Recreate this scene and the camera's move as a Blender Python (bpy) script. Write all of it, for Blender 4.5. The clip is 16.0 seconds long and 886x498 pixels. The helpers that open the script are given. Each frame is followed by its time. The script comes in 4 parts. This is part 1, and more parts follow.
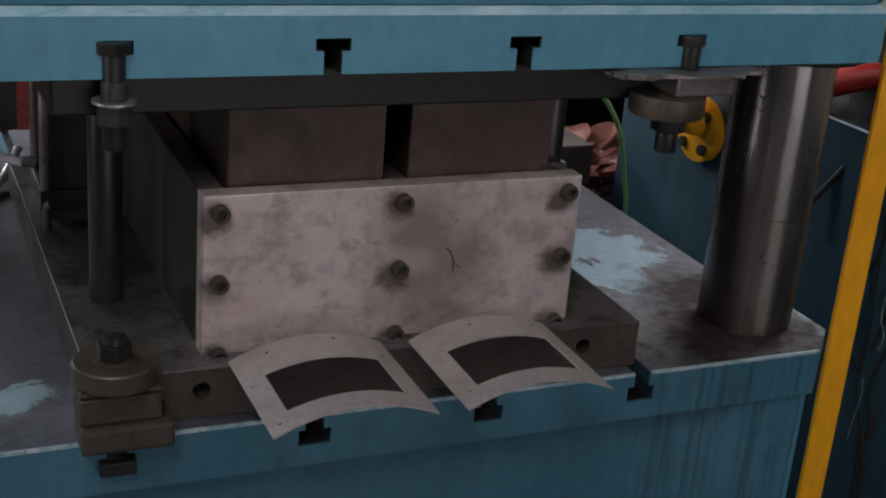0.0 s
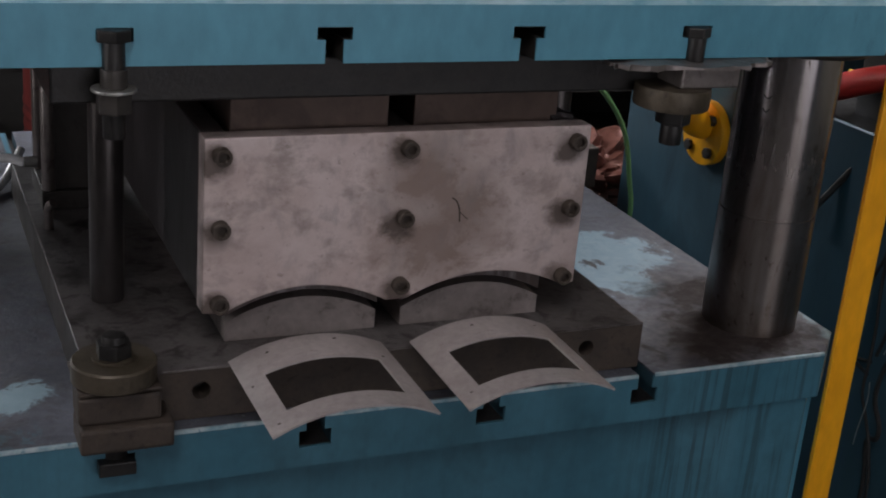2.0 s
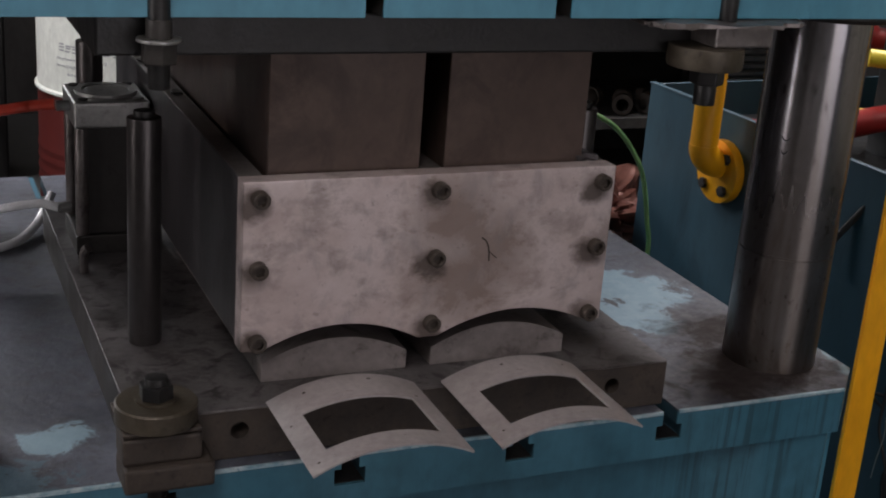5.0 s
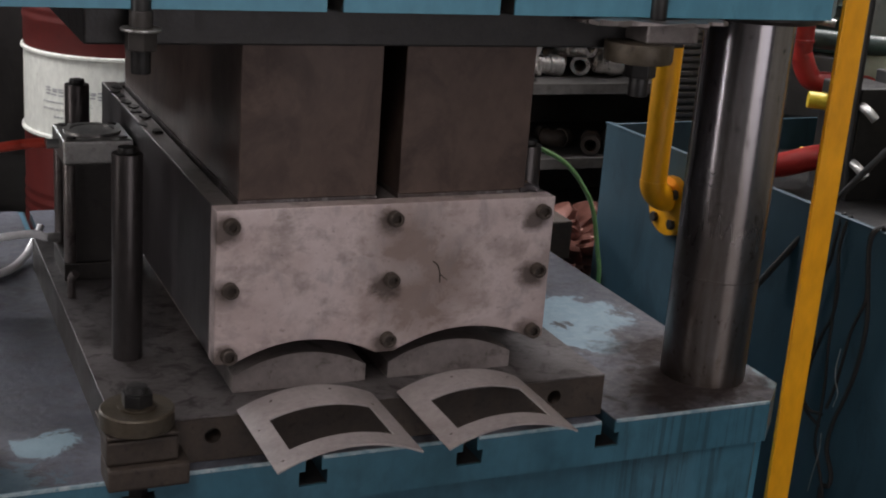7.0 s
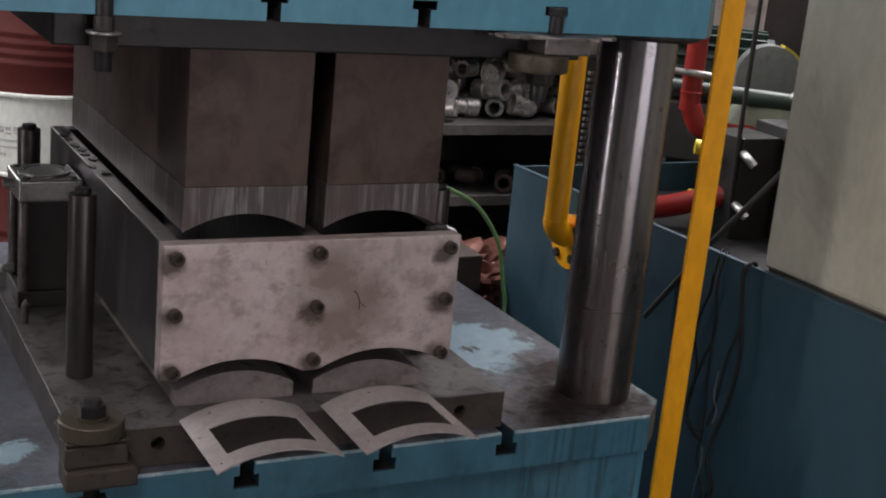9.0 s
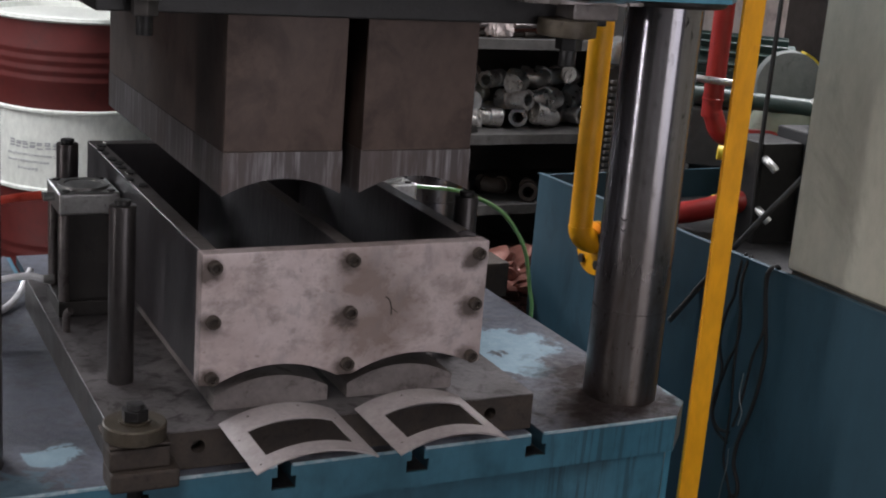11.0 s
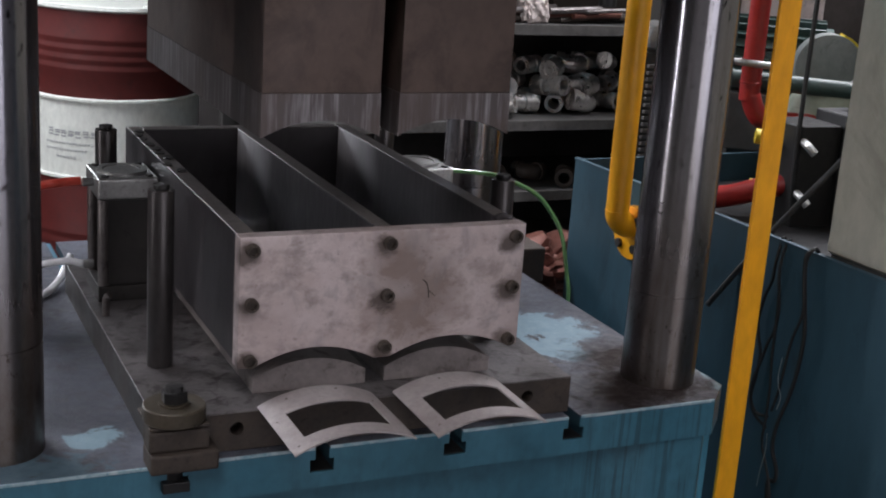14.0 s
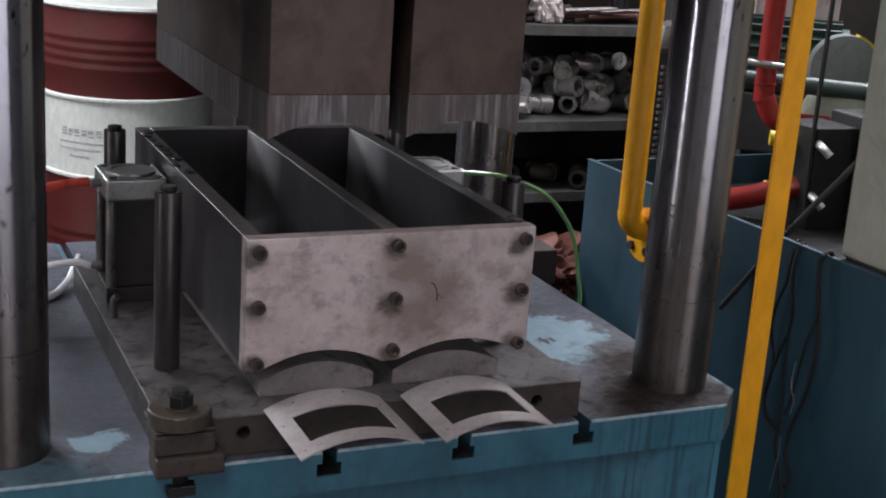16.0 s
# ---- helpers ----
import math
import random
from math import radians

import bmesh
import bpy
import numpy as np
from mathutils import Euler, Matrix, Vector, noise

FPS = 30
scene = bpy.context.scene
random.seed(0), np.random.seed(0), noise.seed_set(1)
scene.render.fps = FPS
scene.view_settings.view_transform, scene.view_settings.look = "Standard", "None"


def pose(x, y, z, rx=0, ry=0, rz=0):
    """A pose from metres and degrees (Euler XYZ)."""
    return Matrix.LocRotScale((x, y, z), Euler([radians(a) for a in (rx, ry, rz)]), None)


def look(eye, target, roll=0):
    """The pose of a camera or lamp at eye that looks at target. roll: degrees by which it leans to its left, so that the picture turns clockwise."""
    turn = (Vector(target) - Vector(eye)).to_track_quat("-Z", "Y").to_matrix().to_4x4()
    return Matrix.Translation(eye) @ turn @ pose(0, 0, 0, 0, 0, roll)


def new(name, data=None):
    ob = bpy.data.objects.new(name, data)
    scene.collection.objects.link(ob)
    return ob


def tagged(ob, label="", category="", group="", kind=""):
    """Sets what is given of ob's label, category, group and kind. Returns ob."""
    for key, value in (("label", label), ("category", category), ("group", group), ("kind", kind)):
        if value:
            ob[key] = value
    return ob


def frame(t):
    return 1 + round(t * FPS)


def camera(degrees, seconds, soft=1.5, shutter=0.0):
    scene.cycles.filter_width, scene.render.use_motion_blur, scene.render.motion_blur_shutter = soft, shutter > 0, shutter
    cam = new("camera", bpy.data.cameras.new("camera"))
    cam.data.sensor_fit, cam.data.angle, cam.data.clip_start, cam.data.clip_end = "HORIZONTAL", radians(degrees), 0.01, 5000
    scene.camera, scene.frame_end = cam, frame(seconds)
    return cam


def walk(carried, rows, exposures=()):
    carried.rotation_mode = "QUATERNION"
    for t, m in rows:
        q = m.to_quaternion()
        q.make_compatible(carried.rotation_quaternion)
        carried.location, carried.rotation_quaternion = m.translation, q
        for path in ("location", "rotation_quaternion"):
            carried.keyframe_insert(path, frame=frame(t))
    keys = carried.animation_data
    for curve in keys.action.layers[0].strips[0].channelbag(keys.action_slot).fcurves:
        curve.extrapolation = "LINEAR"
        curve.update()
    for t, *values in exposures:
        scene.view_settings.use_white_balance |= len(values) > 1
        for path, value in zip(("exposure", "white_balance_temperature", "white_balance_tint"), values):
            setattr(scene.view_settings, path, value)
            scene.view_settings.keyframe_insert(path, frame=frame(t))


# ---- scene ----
cam = camera(37.0, 16.0, soft=2.0)
PATH = [
    (0, (-0.425, -1.011, 1.187), (0.355, 0.687, 0.475), 4.8),
    (0.5, (-0.427, -1.012, 1.188), (0.345, 0.69, 0.478), 4.8),
    (1, (-0.423, -1.009, 1.189), (0.347, 0.688, 0.465), 4.7),
    (1.5, (-0.417, -1.009, 1.187), (0.335, 0.7, 0.47), 4.4),
    (2, (-0.418, -1.009, 1.179), (0.352, 0.697, 0.476), 4.8),
    (2.5, (-0.417, -1.009, 1.183), (0.336, 0.707, 0.485), 4.5),
    (3, (-0.417, -1.016, 1.177), (0.325, 0.71, 0.491), 4.1),
    (3.5, (-0.421, -1.013, 1.177), (0.322, 0.713, 0.492), 4.1),
    (4, (-0.428, -1.018, 1.184), (0.31, 0.711, 0.501), 4.0),
    (4.2, (-0.433, -1.016, 1.192), (0.31, 0.71, 0.508), 4.2),
    (6.3, (-0.465, -1.097, 1.197), (0.333, 0.637, 0.599), 3.7),
    (6.5, (-0.463, -1.115, 1.206), (0.333, 0.617, 0.601), 4.1),
    (7, (-0.474, -1.153, 1.22), (0.319, 0.585, 0.627), 4.3),
    (7.5, (-0.496, -1.202, 1.24), (0.34, 0.521, 0.663), 4.5),
    (8, (-0.517, -1.248, 1.254), (0.339, 0.465, 0.677), 5.2),
    (8.5, (-0.534, -1.289, 1.267), (0.366, 0.41, 0.717), 5.8),
    (10.8, (-0.574, -1.357, 1.282), (0.316, 0.357, 0.761), 4.8),
    (11, (-0.573, -1.354, 1.28), (0.299, 0.368, 0.757), 4.6),
    (11.5, (-0.57, -1.35, 1.281), (0.274, 0.391, 0.777), 3.8),
    (12, (-0.573, -1.347, 1.279), (0.26, 0.394, 0.755), 3.8),
    (12.5, (-0.57, -1.349, 1.281), (0.251, 0.4, 0.761), 3.7),
    (13, (-0.571, -1.355, 1.278), (0.256, 0.389, 0.756), 3.9),
    (13.5, (-0.572, -1.358, 1.275), (0.247, 0.388, 0.749), 3.7),
    (14, (-0.575, -1.355, 1.273), (0.248, 0.385, 0.73), 4.0),
    (14.5, (-0.57, -1.35, 1.271), (0.233, 0.397, 0.721), 3.9),
    (15, (-0.566, -1.346, 1.271), (0.241, 0.4, 0.722), 3.8),
    (15.5, (-0.565, -1.343, 1.271), (0.239, 0.406, 0.727), 4.0),
    (16, (-0.562, -1.345, 1.273), (0.24, 0.405, 0.728), 4.0),
]
walk(cam, [(t, look(eye, target, roll)) for t, eye, target, roll in PATH],
     exposures=[(0, -0.10, 7100, 18), (4.2, -0.08, 7200, 19), (8.0, 0.0, 7400, 20), (11.0, 0.14, 7000, 18), (16, 0.16, 6800, 18)])


# ---------------------------------------------------------------- world and light
world = bpy.data.worlds.new("hall_air")
scene.world = world
world.use_nodes = True
world.node_tree.nodes["Background"].inputs[0].default_value = (0.55, 0.65, 0.8, 1)
world.node_tree.nodes["Background"].inputs[1].default_value = 0.05


# ---------------------------------------------------------------- materials
def nodes_of(name):
    m = bpy.data.materials.new(name)
    m.use_nodes = True
    nt = m.node_tree
    return m, nt, nt.nodes["Principled BSDF"]


def ramp(nt, src, stops):
    r = nt.nodes.new("ShaderNodeValToRGB")
    el = r.color_ramp.elements
    while len(el) < len(stops):
        el.new(0.5)
    for e, (p, c) in zip(el, stops):
        e.position = p
        e.color = (*c, 1) if len(c) == 3 else c
    nt.links.new(src, r.inputs[0])
    return r.outputs[0]


def tex(nt, scale, detail=5, rough=0.6, stretch=(1, 1, 1), kind="noise", distort=0.0):
    co = nt.nodes.new("ShaderNodeTexCoord")
    mp = nt.nodes.new("ShaderNodeMapping")
    mp.inputs["Scale"].default_value = stretch
    nt.links.new(co.outputs["Object"], mp.inputs[0])
    if kind == "voronoi":
        n = nt.nodes.new("ShaderNodeTexVoronoi")
        n.inputs["Scale"].default_value = scale
        nt.links.new(mp.outputs[0], n.inputs["Vector"])
        return n.outputs["Distance"]
    n = nt.nodes.new("ShaderNodeTexNoise")
    n.inputs["Scale"].default_value = scale
    n.inputs["Detail"].default_value = detail
    n.inputs["Roughness"].default_value = rough
    n.inputs["Distortion"].default_value = distort
    nt.links.new(mp.outputs[0], n.inputs["Vector"])
    return n.outputs["Fac"]


def mix(nt, fac, a, b, mode="MIX"):
    n = nt.nodes.new("ShaderNodeMix")
    n.data_type = "RGBA"
    n.blend_type = mode
    for sock, v in ((n.inputs[0], fac), (n.inputs[6], a), (n.inputs[7], b)):
        if isinstance(v, (int, float)):
            sock.default_value = v
        elif isinstance(v, tuple):
            sock.default_value = (*v, 1)
        else:
            nt.links.new(v, sock)
    return n.outputs[2]


def bump(nt, bsdf, height, strength=0.3, dist=0.002):
    b = nt.nodes.new("ShaderNodeBump")
    b.inputs["Strength"].default_value = strength
    b.inputs["Distance"].default_value = dist
    nt.links.new(height, b.inputs["Height"])
    nt.links.new(b.outputs[0], bsdf.inputs["Normal"])


def grey(v):
    return (v, v, v)


def surface(name, a, b, dirt=None, big=9.0, small=90.0, rough=(0.4, 0.7), metal=0.0, stretch=(1, 1, 1), bump_s=0.2,
            dirt_at=(0.55, 0.7), spread=(0.35, 0.65)):
    """Two tones broken at a large and a small scale, with dirt patches of a third tone."""
    m, nt, p = nodes_of(name)
    n1 = tex(nt, big, 6, 0.65, stretch)
    n2 = tex(nt, small, 4, 0.6, stretch)
    col = mix(nt, ramp(nt, n1, [(spread[0], grey(0)), (spread[1], grey(1))]), a, b)
    fine = ramp(nt, n2, [(0.3, grey(0.78)), (0.7, grey(1.12))])
    col = mix(nt, 0.6, col, fine, "MULTIPLY")
    rg = ramp(nt, n1, [(0.3, grey(rough[0])), (0.7, grey(rough[1]))])
    if dirt:
        n3 = tex(nt, big * 2.3, 8, 0.7, stretch, distort=0.6)
        f = ramp(nt, n3, [(dirt_at[0], grey(0)), (dirt_at[1], grey(1))])
        col = mix(nt, f, col, dirt)
    nt.links.new(col, p.inputs["Base Color"])
    nt.links.new(rg, p.inputs["Roughness"])
    p.inputs["Metallic"].default_value = metal
    bump(nt, p, n2, bump_s)
    return m


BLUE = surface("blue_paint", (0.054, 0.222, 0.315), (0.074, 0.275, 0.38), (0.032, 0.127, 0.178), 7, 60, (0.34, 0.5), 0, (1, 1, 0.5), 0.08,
               (0.6, 0.78))
# Tank blue; it also darkens the bed's slots for their shade.
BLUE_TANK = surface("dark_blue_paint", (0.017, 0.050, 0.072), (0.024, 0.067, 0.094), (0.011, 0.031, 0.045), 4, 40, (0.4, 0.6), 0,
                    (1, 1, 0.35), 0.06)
BLUE_EDGE = surface("chipped_blue_edge", (0.16, 0.30, 0.36), (0.42, 0.50, 0.53), (0.05, 0.17, 0.23), 60, 200, (0.35, 0.55), 0.1)
CHAMFER = surface("pale_blue_chamfer", (0.16, 0.36, 0.45), (0.36, 0.54, 0.61), (0.09, 0.28, 0.37), 26, 160, (0.3, 0.45), 0.05, (0.4, 1, 1), 0.05)
STEEL_DARK = surface("oily_dark_steel", (0.030, 0.027, 0.026), (0.055, 0.050, 0.047), (0.016, 0.014, 0.013), 14, 120, (0.4, 0.65), 0.35)
STEEL_PUNCH = surface("brown_tool_steel", (0.064, 0.042, 0.034), (0.098, 0.067, 0.056), (0.046, 0.030, 0.025), 7, 70, (0.34, 0.58), 0.45,
                      (1, 1, 0.7), 0.14, (0.48, 0.64))
STEEL_BLACK = surface("black_oxide", (0.012, 0.012, 0.013), (0.022, 0.021, 0.021), None, 60, 300, (0.35, 0.5), 0.3)
STEEL_MID = surface("worn_grey_steel", (0.15, 0.132, 0.127), (0.24, 0.217, 0.212), (0.06, 0.05, 0.048), 18, 140, (0.28, 0.48), 0.65)
STEEL_CLAMP = surface("rusty_clamp_steel", (0.058, 0.047, 0.034), (0.092, 0.076, 0.057), (0.030, 0.022, 0.017), 30, 200, (0.35, 0.6), 0.45)
STEEL_RUST = surface("brown_rusty_steel", (0.034, 0.026, 0.022), (0.058, 0.044, 0.036), (0.017, 0.013, 0.011), 40, 200, (0.55, 0.8), 0.2)
def near(nt, places, radius, noise_in, wobble, gain):
    """A mask that is 1 close to any of the places and fades out raggedly at the radius."""
    co = nt.nodes.new("ShaderNodeTexCoord")
    last = None
    for at in places:
        d = nt.nodes.new("ShaderNodeVectorMath")
        d.operation = "DISTANCE"
        nt.links.new(co.outputs["Object"], d.inputs[0])
        d.inputs[1].default_value = at
        if last is None:
            last = d.outputs["Value"]
        else:
            mn = nt.nodes.new("ShaderNodeMath")
            mn.operation = "MINIMUM"
            nt.links.new(last, mn.inputs[0])
            nt.links.new(d.outputs["Value"], mn.inputs[1])
            last = mn.outputs[0]
    sc = nt.nodes.new("ShaderNodeMath")
    sc.operation = "DIVIDE"
    nt.links.new(last, sc.inputs[0])
    sc.inputs[1].default_value = radius
    ad = nt.nodes.new("ShaderNodeMath")
    ad.operation = "MULTIPLY_ADD"
    nt.links.new(noise_in, ad.inputs[0])
    ad.inputs[1].default_value = wobble
    nt.links.new(sc.outputs[0], ad.inputs[2])
    out = nt.nodes.new("ShaderNodeMath")
    out.operation = "MULTIPLY_ADD"
    nt.links.new(ad.outputs[0], out.inputs[0])
    out.inputs[1].default_value, out.inputs[2].default_value = -gain, gain * (1 + wobble * 0.5)
    out.use_clamp = True
    return out.outputs[0]


def scaled(nt, v, k):
    n = nt.nodes.new("ShaderNodeMath")
    n.operation = "MULTIPLY"
    nt.links.new(v, n.inputs[0])
    n.inputs[1].default_value = k
    return n.outputs[0]


def stained_plate():
    """Ground plate with brown blotches, grey wipes, dark halos down-left of the screws and fine specks."""
    m, nt, p = nodes_of("stained_ground_plate")
    n1 = tex(nt, 11, 6, 0.66, (1, 1, 1.2), distort=0.15)
    n2 = tex(nt, 24, 7, 0.68, (1, 1, 1.3), distort=0.2)
    n3 = tex(nt, 130, 5, 0.7)
    n4 = tex(nt, 30, 6, 0.65, (1, 1, 0.6), distort=0.3)
    n5 = tex(nt, 4, 3, 0.5)
    col = mix(nt, ramp(nt, n1, [(0.38, grey(0)), (0.60, grey(1))]), (0.44, 0.355, 0.342), (0.565, 0.482, 0.478))
    col = mix(nt, scaled(nt, ramp(nt, n2, [(0.50, grey(0)), (0.66, grey(1))]), 0.66), col, (0.235, 0.190, 0.178))
    core = near(nt, [(0.02, 0.006, 0.83), (0.03, 0.006, 0.775), (0.05, 0.006, 0.80)], 0.065, n2, 3.0, 1.3)
    col = mix(nt, scaled(nt, core, 0.75), col, (0.165, 0.112, 0.090))
    col = mix(nt, scaled(nt, ramp(nt, n4, [(0.53, grey(0)), (0.66, grey(1))]), 0.42), col, (0.20, 0.182, 0.188))
    col = mix(nt, scaled(nt, ramp(nt, n3, [(0.62, grey(0)), (0.70, grey(1))]), 0.45), col, (0.15, 0.115, 0.10))
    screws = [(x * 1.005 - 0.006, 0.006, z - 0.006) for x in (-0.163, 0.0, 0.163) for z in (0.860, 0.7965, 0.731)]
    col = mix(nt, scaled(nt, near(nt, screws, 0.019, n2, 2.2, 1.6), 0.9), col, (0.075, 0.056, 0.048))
    nt.links.new(col, p.inputs["Base Color"])
    nt.links.new(ramp(nt, n2, [(0.3, grey(0.30)), (0.7, grey(0.50))]), p.inputs["Roughness"])
    p.inputs["Metallic"].default_value = 0.40
    bump(nt, p, n3, 0.1, 0.001)
    return m


def dripped_blue():
    """Blue bed paint with dark oil drips towards its right end and smudges along the slots."""
    m, nt, p = nodes_of("blue_paint_with_drips")
    n1 = tex(nt, 7, 6, 0.65, (1, 1, 0.5))
    n2 = tex(nt, 60, 4, 0.6)
    dr = tex(nt, 120, 5, 0.65, (1, 1, 0.03), distort=0.15)
    n4 = tex(nt, 16, 6, 0.65, (1, 1, 0.6))
    # Press blue copied darker, toned down for dimmer light on the bed.
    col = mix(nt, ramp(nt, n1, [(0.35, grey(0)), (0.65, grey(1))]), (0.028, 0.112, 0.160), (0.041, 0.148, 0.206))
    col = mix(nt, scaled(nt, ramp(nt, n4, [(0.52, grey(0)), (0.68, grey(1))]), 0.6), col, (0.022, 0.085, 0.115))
    co = nt.nodes.new("ShaderNodeTexCoord")
    sx = nt.nodes.new("ShaderNodeSeparateXYZ")
    nt.links.new(co.outputs["Object"], sx.inputs[0])
    side = ramp(nt, sx.outputs[0], [(0.24, grey(0.12)), (0.31, grey(1)), (0.44, grey(0.9)), (0.50, grey(0.25))])
    streak = ramp(nt, dr, [(0.50, grey(0)), (0.60, grey(1))])
    col = mix(nt, scaled(nt, mix(nt, 1.0, streak, side, "MULTIPLY"), 0.7), col, (0.016, 0.050, 0.064))
    nt.links.new(mix(nt, 0.5, col, ramp(nt, n2, [(0.3, grey(0.8)), (0.7, grey(1.12))]), "MULTIPLY"), p.inputs["Base Color"])
    nt.links.new(ramp(nt, n1, [(0.3, grey(0.34)), (0.7, grey(0.5))]), p.inputs["Roughness"])
    bump(nt, p, n2, 0.08)
    return m


BLUE_BED = dripped_blue()
PLATE = stained_plate()
SHEET = surface("bare_sheet_steel", (0.36, 0.325, 0.322), (0.45, 0.412, 0.41), (0.19, 0.16, 0.15), 22, 160, (0.4, 0.55), 0.4, (1, 1, 1), 0.06,
                (0.64, 0.74))
PILLAR = surface("oily_pillar_steel", (0.048, 0.043, 0.043), (0.085, 0.078, 0.078), (0.022, 0.018, 0.018), 10, 120, (0.26, 0.42), 0.7, (1, 1, 0.4), 0.15)
# Same steel as the rims, toned darker for the box's shaded walls.
BOX_WALL = surface("dark_box_steel", (0.036, 0.032, 0.035), (0.060, 0.054, 0.058), (0.020, 0.017, 0.017), 10, 120, (0.34, 0.5), 0.3, (1, 1, 0.4), 0.15)


def rear_pale_wall():
    """Box wall steel that turns pale towards the rear of each chamber."""
    m, nt, p = nodes_of("rear_pale_box_wall")
    n1 = tex(nt, 10, 6, 0.65, (1, 1, 0.4))
    n2 = tex(nt, 120, 4, 0.6, (1, 1, 0.25))
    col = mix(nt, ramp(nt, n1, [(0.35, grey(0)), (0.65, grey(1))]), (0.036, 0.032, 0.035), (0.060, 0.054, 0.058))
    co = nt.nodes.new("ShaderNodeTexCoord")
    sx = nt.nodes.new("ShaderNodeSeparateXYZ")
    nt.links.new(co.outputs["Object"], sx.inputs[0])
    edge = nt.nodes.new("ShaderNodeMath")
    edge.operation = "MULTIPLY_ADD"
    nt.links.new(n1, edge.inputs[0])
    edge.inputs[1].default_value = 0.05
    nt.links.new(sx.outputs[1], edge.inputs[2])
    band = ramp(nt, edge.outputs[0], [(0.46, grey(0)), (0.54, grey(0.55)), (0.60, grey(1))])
    # Pale steel tone that the rear band blends in.
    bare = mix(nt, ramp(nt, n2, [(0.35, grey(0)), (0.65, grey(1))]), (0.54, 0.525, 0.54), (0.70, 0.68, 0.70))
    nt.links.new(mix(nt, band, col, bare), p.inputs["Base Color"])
    nt.links.new(ramp(nt, n2, [(0.3, grey(0.36)), (0.7, grey(0.52))]), p.inputs["Roughness"])
    p.inputs["Metallic"].default_value = 0.2
    bump(nt, p, n2, 0.12, 0.001)
    return m


REAR_PALE = rear_pale_wall()
CORE = surface("grey_core_steel", (0.20, 0.172, 0.167), (0.28, 0.246, 0.24), (0.09, 0.074, 0.07), 20, 150, (0.45, 0.65), 0.3)
DUSTY = surface("dusty_oily_steel", (0.070, 0.063, 0.064), (0.135, 0.124, 0.126), (0.030, 0.026, 0.025), 16, 130, (0.36, 0.6), 0.3, (1, 1, 1), 0.4, (0.50, 0.62))
YELLOW = surface("yellow_paint", (0.80, 0.335, 0.006), (0.88, 0.385, 0.009), (0.45, 0.17, 0.008), 8, 60, (0.35, 0.5), 0, (1, 1, 0.4), 0.05,
                 (0.66, 0.8))
RED = surface("red_paint", (0.30, 0.018, 0.016), (0.36, 0.025, 0.02), (0.16, 0.012, 0.012), 10, 60, (0.3, 0.45))
DRUM_RED = surface("maroon_drum_paint", (0.078, 0.0065, 0.005), (0.100, 0.009, 0.007), (0.05, 0.007, 0.006), 5, 50, (0.5, 0.65), 0,
                   (1, 1, 1), 0.05)
DRUM_WHITE = surface("white_drum_paint", (0.68, 0.71, 0.66), (0.77, 0.79, 0.74), (0.36, 0.35, 0.31), 6, 60, (0.4, 0.6), 0, (1, 1, 0.5), 0.05,
                     (0.6, 0.8))
BEIGE = surface("beige_cabinet_paint", (0.40, 0.38, 0.31), (0.45, 0.43, 0.355), (0.30, 0.28, 0.23), 3, 40, (0.4, 0.55), 0, (1, 1, 0.5), 0.03)
ALU = surface("cast_aluminium", (0.36, 0.36, 0.35), (0.46, 0.46, 0.45), (0.16, 0.15, 0.14), 30, 200, (0.3, 0.5), 0.85)
FITTING = surface("forged_fitting_steel", (0.66, 0.62, 0.59), (0.88, 0.85, 0.82), (0.20, 0.12, 0.11), 25, 150, (0.22, 0.42), 0.85)
# Tones lifted a little for the haze over the rear shelves.
RACK = surface("dark_rack_steel", (0.050, 0.048, 0.046), (0.080, 0.076, 0.073), None, 8, 60, (0.5, 0.7), 0.2)
RACK_LIP = surface("worn_rack_edge", (0.075, 0.070, 0.067), (0.12, 0.113, 0.107), (0.05, 0.045, 0.04), 20, 120, (0.5, 0.7), 0.2)
RUBBER = surface("black_rubber", (0.010, 0.010, 0.011), (0.016, 0.016, 0.017), None, 30, 200, (0.45, 0.6))
SALMON = surface("salmon_paint", (0.13, 0.045, 0.033), (0.21, 0.085, 0.065), (0.05, 0.03, 0.025), 18, 90, (0.28, 0.5), 0.35)
CONCRETE = surface("dirty_concrete", (0.034, 0.032, 0.031), (0.055, 0.052, 0.050), (0.018, 0.017, 0.016), 1.3, 30, (0.7, 0.9))
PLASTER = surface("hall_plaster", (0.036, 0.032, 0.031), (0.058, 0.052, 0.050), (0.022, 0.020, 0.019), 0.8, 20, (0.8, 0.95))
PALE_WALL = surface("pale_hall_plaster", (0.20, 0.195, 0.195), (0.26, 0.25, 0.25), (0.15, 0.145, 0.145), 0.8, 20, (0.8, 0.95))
GREEN_MACHINE = surface("green_machine_paint", (0.020, 0.045, 0.040), (0.032, 0.065, 0.058), (0.010, 0.018, 0.016), 8, 60, (0.4, 0.6))
GREEN_GREY = surface("grey_green_paint", (0.13, 0.145, 0.14), (0.17, 0.185, 0.18), (0.08, 0.09, 0.085), 9, 70, (0.4, 0.6))
PALE_GREEN = surface("pale_green_paint", (0.22, 0.25, 0.19), (0.27, 0.30, 0.23), (0.13, 0.14, 0.11), 6, 60, (0.5, 0.7))
BRASS = surface("yellow_plastic", (0.62, 0.46, 0.03), (0.72, 0.55, 0.04), None, 20, 100, (0.35, 0.5))
